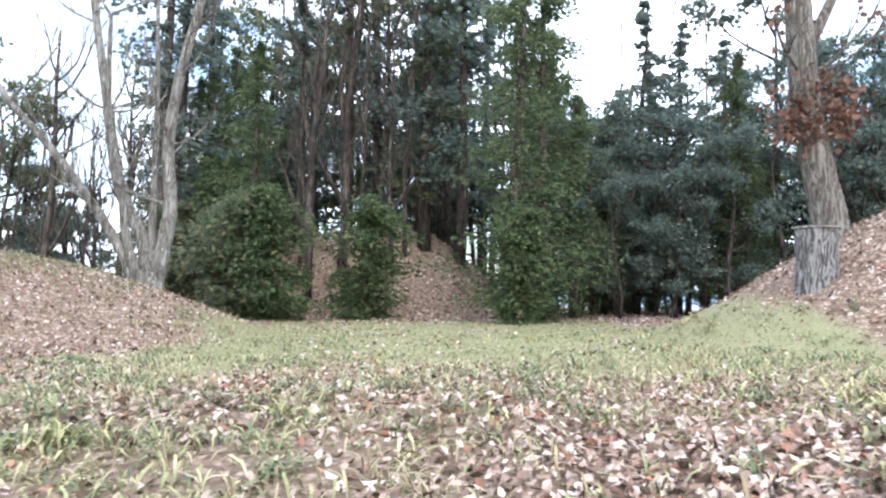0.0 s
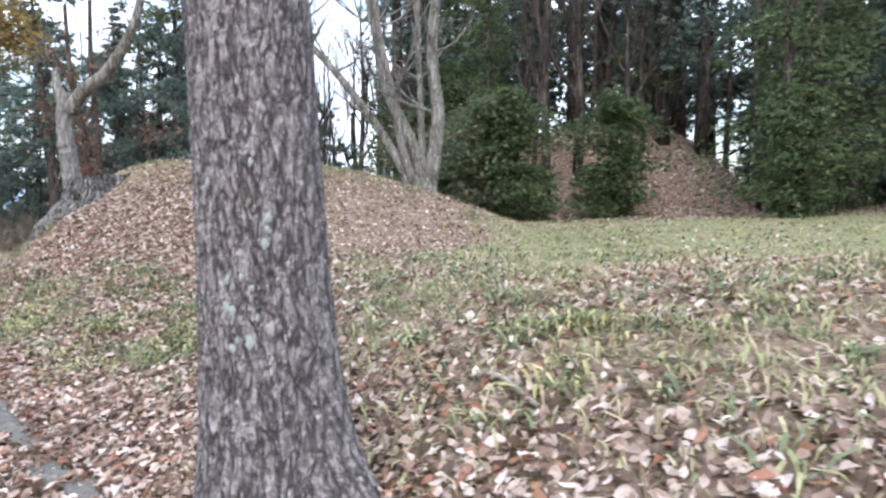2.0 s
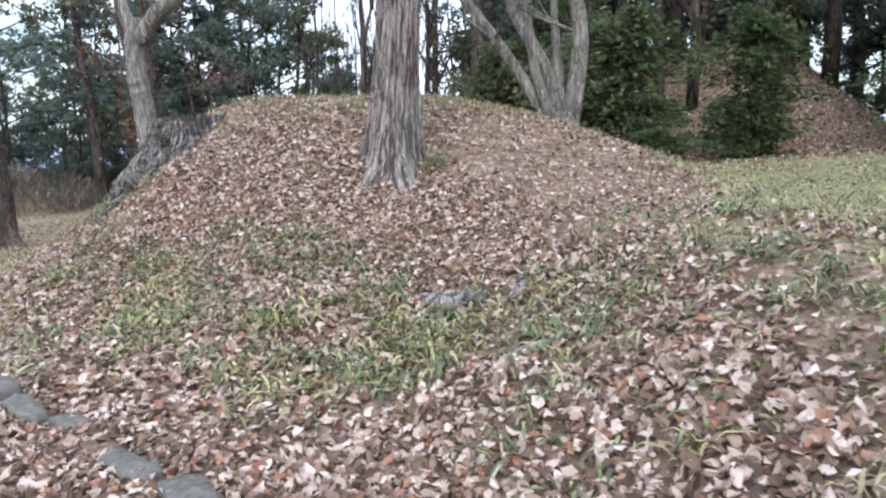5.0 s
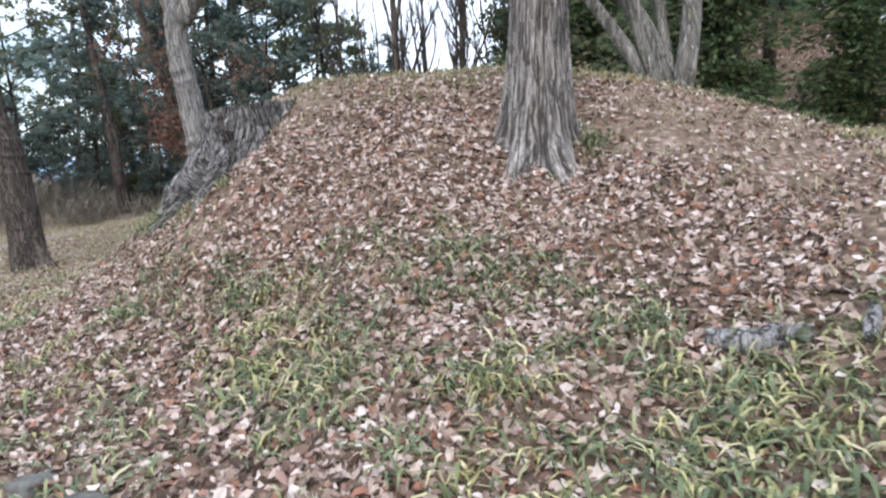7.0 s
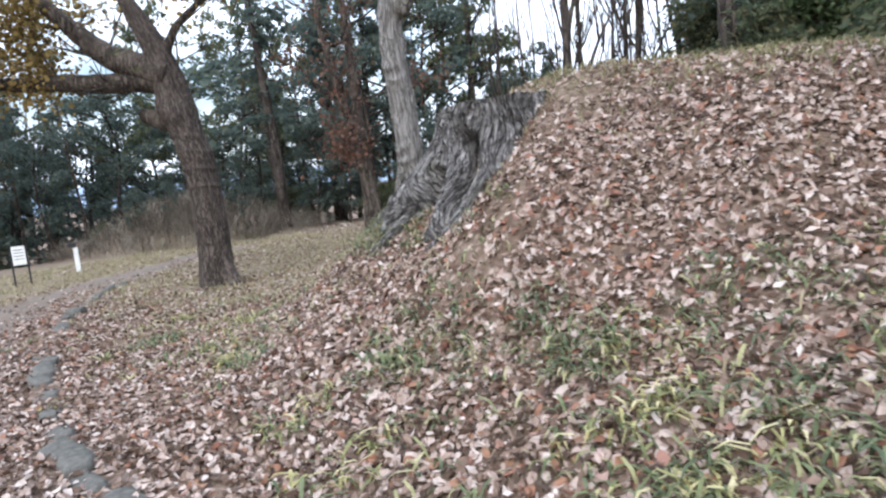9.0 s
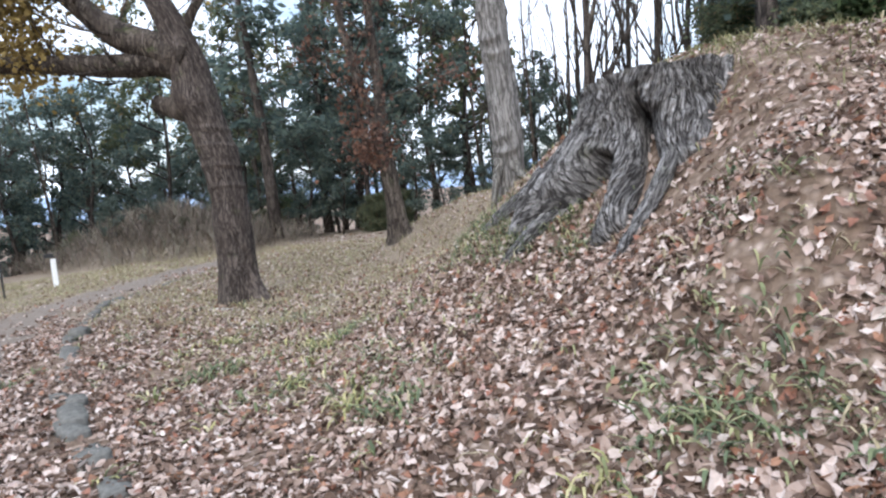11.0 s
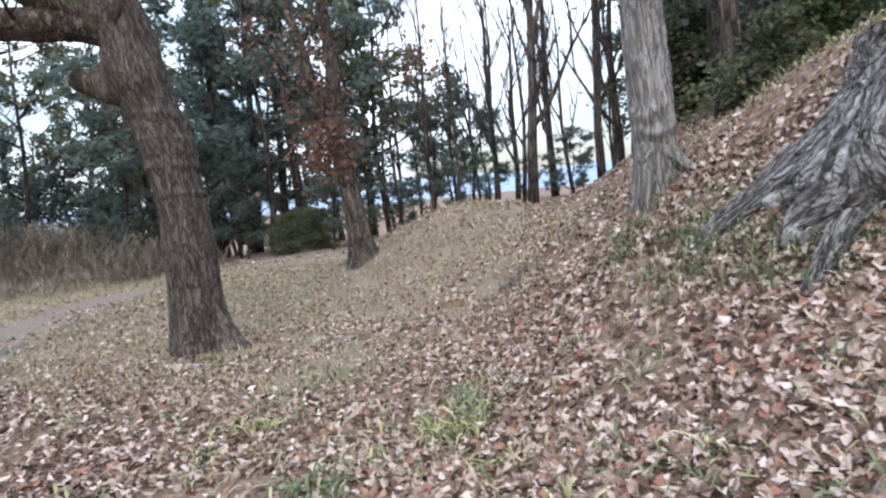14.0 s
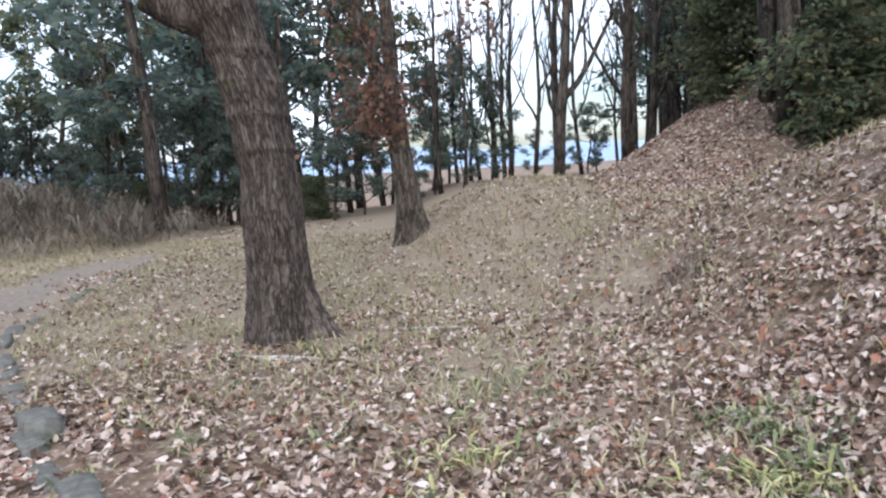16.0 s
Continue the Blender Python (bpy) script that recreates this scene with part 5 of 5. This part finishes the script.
# ---- grass, bamboo and fallen leaves ----
def slopes(x, y):
    e = 0.05
    gx = (land_rough(x + e, y) - land_rough(x - e, y)) / (2 * e)
    gy = (land_rough(x, y + e) - land_rough(x, y - e)) / (2 * e)
    n = np.stack([-gx, -gy, np.ones_like(gx)], -1)
    return n / np.linalg.norm(n, axis=1, keepdims=True)


def stuff(name, v, f, material, label):
    ob = new(name, mesh_from(name, v, f, material, False))
    return tagged(ob, label, name.replace("_", " "), kind="stuff")


def scatter_leaves():
    rng = np.random.default_rng(12)
    def spread(n, x0, x1, y0, y1):
        return rng.uniform(x0, x1, n), rng.uniform(y0, y1, n)
    xs, ys, sz = [], [], []
    for n, area, grow in ((62000, (-4.5, 4.0, 1.4, 8.0), 0.72), (108000, (-24, 10, 7, 25), 0.8), (22000, (-14, 8, 19, 33), 1.3), (52000, (-27, -13.5, 11, 25), 0.8), (16000, (-19, -6, 24, 32), 1.35), (15000, (-9.5, -3, 3.0, 8.0), 0.85), (20000, (-16, -7.5, 7.0, 12.0), 0.75), (12000, (-34, -24, 15, 30), 1.2)):
        x, y = spread(n, *area)
        xs.append(x); ys.append(y); sz.append(np.full(n, grow))
    for (ax, ay), (bx, by) in zip(KERB, KERB[1:12]):
        length = math.hypot(bx - ax, by - ay)
        n = int(6500 * length)
        f, off = rng.random(n), rng.uniform(-2.6, 4.6, n)
        xs.append(ax + (bx - ax) * f + (by - ay) / length * off)
        ys.append(ay + (by - ay) * f - (bx - ax) / length * off)
        sz.append(np.full(n, 0.78))
    x, y, s = np.concatenate(xs), np.concatenate(ys), np.concatenate(sz)
    d = line_side(KERB, x, y)
    keep = 1.0 - 0.34 * ease(greenness(x, y) * 1.3) * ease(0.25 + 0.9 * speckle(x, y, 1.1, 5)) * (1 - 0.75 * ease((x + 1.5) / 2) * (1 - ease((y - 5.5) / 2)))
    keep = keep - 0.66 * ease(greenness(x, y)) * ease((y - 1.7 - 1.5 * ease((x + 0.6) / 1.5)) / 2.0) * ease((x + 6) / 1.5)
    keep *= 1 - 0.92 * bareness(x, y)
    keep *= 1 - 0.75 * np.exp(-(d / 0.13) ** 2)
    keep *= 1 - 0.74 * dryness(x, y)
    keep *= 0.55 + 0.6 * speckle(x, y, 0.8, 6)
    keep *= 1 - 0.7 * ease((-d - 2.5) / 2)
    keep *= 1 - 0.75 * ease((speckle(x, y, 0.8, 50) - 0.66) / 0.12) * (x < -9) * (y > 7.5)
    m = rng.random(len(x)) < keep
    x, y, s = x[m], y[m], s[m]
    n = len(x)
    z = land_rough(x, y)
    nor = slopes(x, y) + rng.normal(0, 0.52, (n, 3))
    nor /= np.linalg.norm(nor, axis=1, keepdims=True)
    a = rng.normal(0, 1, (n, 3))
    h = a - nor * (a * nor).sum(1, keepdims=True)
    h /= np.linalg.norm(h, axis=1, keepdims=True)
    w = np.cross(nor, h)
    L = (s * rng.uniform(0.055, 0.125, n))[:, None]
    W = L * rng.uniform(0.22, 0.36, (n, 1))
    curl, cup = rng.normal(0.12, 0.30, (n, 1)), rng.normal(0.30, 0.45, (n, 1))
    c = np.stack([x, y, z + rng.uniform(0.008, 0.045, n)], -1)
    def at(along, across):
        return c + h * L * along + w * W * across + nor * (L * curl * (2 * along) ** 2 * 0.5 + W * cup * across ** 2)
    close = (s < 0.9) & ((line_side(KERB, x, y) < 2.0) | ((x > -5) & (y < 5)))
    far = ~close
    rows8 = np.stack([at(-0.5, 0), at(-0.2, -0.72), at(-0.2, 0), at(-0.2, 0.72), at(0.2, -1.0), at(0.2, 0), at(0.2, 1.0), at(0.52, 0)], 1)[close]
    rows5 = np.stack([at(-0.5, 0), at(0.05, -1.0), at(0.08, 0), at(0.05, 1.0), at(0.5, 0)], 1)[far]
    v = np.concatenate([rows8.reshape(-1, 3), rows5.reshape(-1, 3)])
    i, k = np.arange(len(rows8)) * 8, len(rows8) * 8 + np.arange(len(rows5)) * 5
    faces = np.concatenate([np.stack([i + j for j in q], 1) for q in ((0, 2, 1), (0, 3, 2), (1, 2, 5), (1, 5, 4), (2, 3, 6), (2, 6, 5), (4, 5, 7), (5, 6, 7))]
                           + [np.stack([k + j for j in q], 1) for q in ((0, 2, 1), (0, 3, 2), (1, 2, 4), (2, 3, 4))])
    stuff("fallen_leaves", v, faces, M_LITTER, "brown and pinkish fallen oak leaves covering the ground")


scatter_leaves()


def blades(x, y, per, length, width, spread, material, name, label, seed, arch=0.5, vary=0.0, low=0.4):
    """Tufts of arching pointed blades, each of three bands."""
    rng = np.random.default_rng(seed)
    n = len(x) * per
    bx, by = np.repeat(x, per), np.repeat(y, per)
    a = rng.uniform(0, 2 * np.pi, n)
    out = rng.uniform(low, 1.08, n)
    ox, oy = bx + rng.normal(0, spread, n), by + rng.normal(0, spread, n)
    z = land_rough(ox, oy)
    L = length * rng.uniform(0.5, 1.3, n) * np.repeat(1 + vary * rng.uniform(-1, 1, len(x)), per)
    d = np.stack([np.cos(a), np.sin(a), np.zeros(n)], -1)
    s = np.stack([-np.sin(a), np.cos(a), np.zeros(n)], -1)
    w = (width * rng.uniform(0.7, 1.3, n))[:, None]
    base = np.stack([ox, oy, z - 0.01], -1)
    rise = (1.15 - out)[:, None]
    up = np.array([0, 0, 1.0])
    def along(t):
        return base + d * (L * out)[:, None] * t + up * L[:, None] * (rise * t * 0.9 + arch * (t - t * t) * 2.0)
    p0, p1, p2, p3 = along(0.0), along(0.35), along(0.7), along(1.0)
    v = np.stack([p0 - s * w * 0.3, p0 + s * w * 0.3, p1 - s * w, p1 + s * w, p2 - s * w * 0.8, p2 + s * w * 0.8, p3], 1).reshape(-1, 3)
    i = np.arange(n) * 7
    faces = np.concatenate([np.stack([i, i + 1, i + 3, i + 2], 1), np.stack([i + 2, i + 3, i + 5, i + 4], 1)]).tolist() + np.stack([i + 4, i + 5, i + 6], 1).tolist()
    stuff(name, v, faces, material, label)


def scatter_green():
    rng = np.random.default_rng(21)
    def pick(n, x0, x1, y0, y1, mask):
        x, y = rng.uniform(x0, x1, n), rng.uniform(y0, y1, n)
        m = rng.random(n) < mask(x, y)
        return x[m], y[m]
    def tufts(x, y):
        return greenness(x, y) * (0.12 + 0.88 * ease((0.6 * speckle(x, y, 0.45, 8) + 0.4 * speckle(x, y, 1.7, 10) - 0.435) / 0.16)) * (1 - 0.72 * ease((x + 5.5) / 2)) * (1 - 0.7 * ease((y - 6.8) / 3) * ease((x + 6.5) / 1.0))
    def lawn(x, y):
        return greenness(x, y) * ease((y - 1.5 - 1.5 * ease((x + 0.6) / 1.5)) / 2.0) * (0.3 + 0.65 * speckle(x, y, 1.4, 9)) * (x > -7)
    def yellow(x, y):
        return ease((0.65 * speckle(x, y, 0.35, 41) + 0.35 * speckle(x, y, 1.5, 42) - 0.56) / 0.10)
    blades(*pick(19000, -21, 6, 2, 14, lambda x, y: tufts(x, y) * (1 - yellow(x, y))), 11, 0.165, 0.0095, 0.055, M_BAMBOO, "dwarf_bamboo", "low green dwarf bamboo tufts on the slope", 3, 0.55, 0.45, 0.6)
    blades(*pick(19000, -21, 6, 2, 14, lambda x, y: tufts(x, y) * yellow(x, y)), 10, 0.18, 0.010, 0.05, M_STRAW_BAMBOO, "yellowed_bamboo", "yellowing dwarf bamboo tufts among fallen leaves", 13, 0.5, 0.45, 0.6)
    blades(*pick(36000, -6.5, 7, 2.2, 22, lawn), 7, 0.07, 0.008, 0.1, M_GRASS, "meadow_grass", "short yellow-green grass across the meadow", 4, 0.3, 0.3, 0.7)
    # full clumps that stand out among the leaves
    clumps = np.array([(-7.69, 6.75), (-6.58, 6.88), (-6.89, 6.75), (-6.85, 6.41), (-8.89, 6.75), (-7.08, 7.21), (-7.77, 6.25), (-6.49, 6.21), (-9.53, 6.98), (-8.95, 7.25), (-15.65, 10.53),
                       (-15.64, 11.12), (-17.31, 10.86), (-15.69, 10.81), (-2.13, 4.41), (-2.36, 4.45), (-9.9, 7.35), (-10.28, 7.95), (-9.63, 7.64), (-10.64, 8.31), (-12.11, 7.71), (-11.56, 8.14), (-14.94, 9.31), (-16.15, 9.7), (-14.04, 8.81), (-13.58, 8.56)])
    def around(n, spread, chosen):
        at = chosen[rng.integers(0, len(chosen), n * len(chosen))] + rng.normal(0, spread, (n * len(chosen), 2))
        return at[:, 0], at[:, 1]
    blades(*around(9, 0.13, clumps[1::2]), 11, 0.165, 0.0095, 0.05, M_BAMBOO, "dwarf_bamboo", "full green dwarf bamboo clumps", 23, 0.8, 0.3, 0.66)
    blades(*around(8, 0.13, clumps[::2]), 11, 0.175, 0.0095, 0.05, M_STRAW_BAMBOO, "yellowed_bamboo", "full yellowing dwarf bamboo clumps", 24, 0.8, 0.3, 0.66)
    blades(*around(12, 0.12, np.array([(-15.77, 13.64), (-15.6, 13.72)])), 7, 0.19, 0.006, 0.05, M_SCRUB, "withered_tuft", "dark withered grass tuft on the slope", 25, 0.5)
    def crest(x, y):
        return ease((land(x, y) - 1.2) / 0.6) * (0.3 + 0.7 * speckle(x, y, 0.9, 4)) * (x < -3) * (y < 20)
    blades(*pick(9000, -15, -4, 9, 20, crest), 6, 0.17, 0.0055, 0.04, M_GRASS, "crest_grass", "thin yellowed grass along the mound's crest", 5, 0.4)
    def straw(x, y):
        off = line_side(KERB, x, y)
        litter = (0.4 + 0.6 * ease((-12.5 - x) / 2)) * ease((off - 0.6) / 1.5) * (y < 20) * (x < -4)
        front = 0.8 * ease((x + 5) / 1.5) * (1 - ease((y - 7) / 3)) * ease((y - 1.2) / 0.8)
        outside = 0.8 * ease((-off - 2.1) / 0.6) * ease((-15.5 - x) / 3)
        litter = np.maximum(litter, outside)
        return np.maximum(np.maximum(dryness(x, y), litter), front) * (1 - bareness(x, y)) * (0.15 + 0.85 * speckle(x, y, 0.8, 3)) * np.maximum(np.maximum(ease((off + 0.2) / 0.5), x > -2.9), (off < -1.6) & (x < -15))
    blades(*pick(72000, -35, 6, 1.2, 26, straw), 5, 0.15, 0.007, 0.08, M_DRY, "dry_grass", "dry straw-coloured grass among the fallen leaves", 6, 0.5, 0.4)
    def fern(x, y):
        return sum(np.exp(-((x - a) ** 2 + (y - c) ** 2) / r ** 2) for a, c, r in ((-13.75, 10.95, 0.3), (-13.5, 10.75, 0.2), (-14.0, 11.3, 0.25), (-13.05, 10.75, 0.18), (-12.85, 10.35, 0.16), (-12.6, 10.6, 0.15), (-14.4, 12.0, 0.25), (-7.65, 10.05, 0.2), (-7.7, 9.8, 0.15)))
    blades(*pick(5500, -15, -7, 9.2, 12.8, fern), 9, 0.17, 0.006, 0.05, M_BAMBOO, "fern_tufts", "small green fern tufts round the stump and tree foot", 8, 0.6)
    def bank(x, y):
        return mound(x, y, -37.5, 27.5, 8.5, 6.0, 1.0) ** 0.4 * (0.2 + 0.8 * speckle(x, y, 1.6, 3))
    blades(*pick(5200, -46, -29, 21.5, 34, bank), 10, 1.45, 0.012, 0.22, M_SCRUB, "withered_scrub", "tall withered brown grass and scrub on a bank", 7, 0.25)


scatter_green()
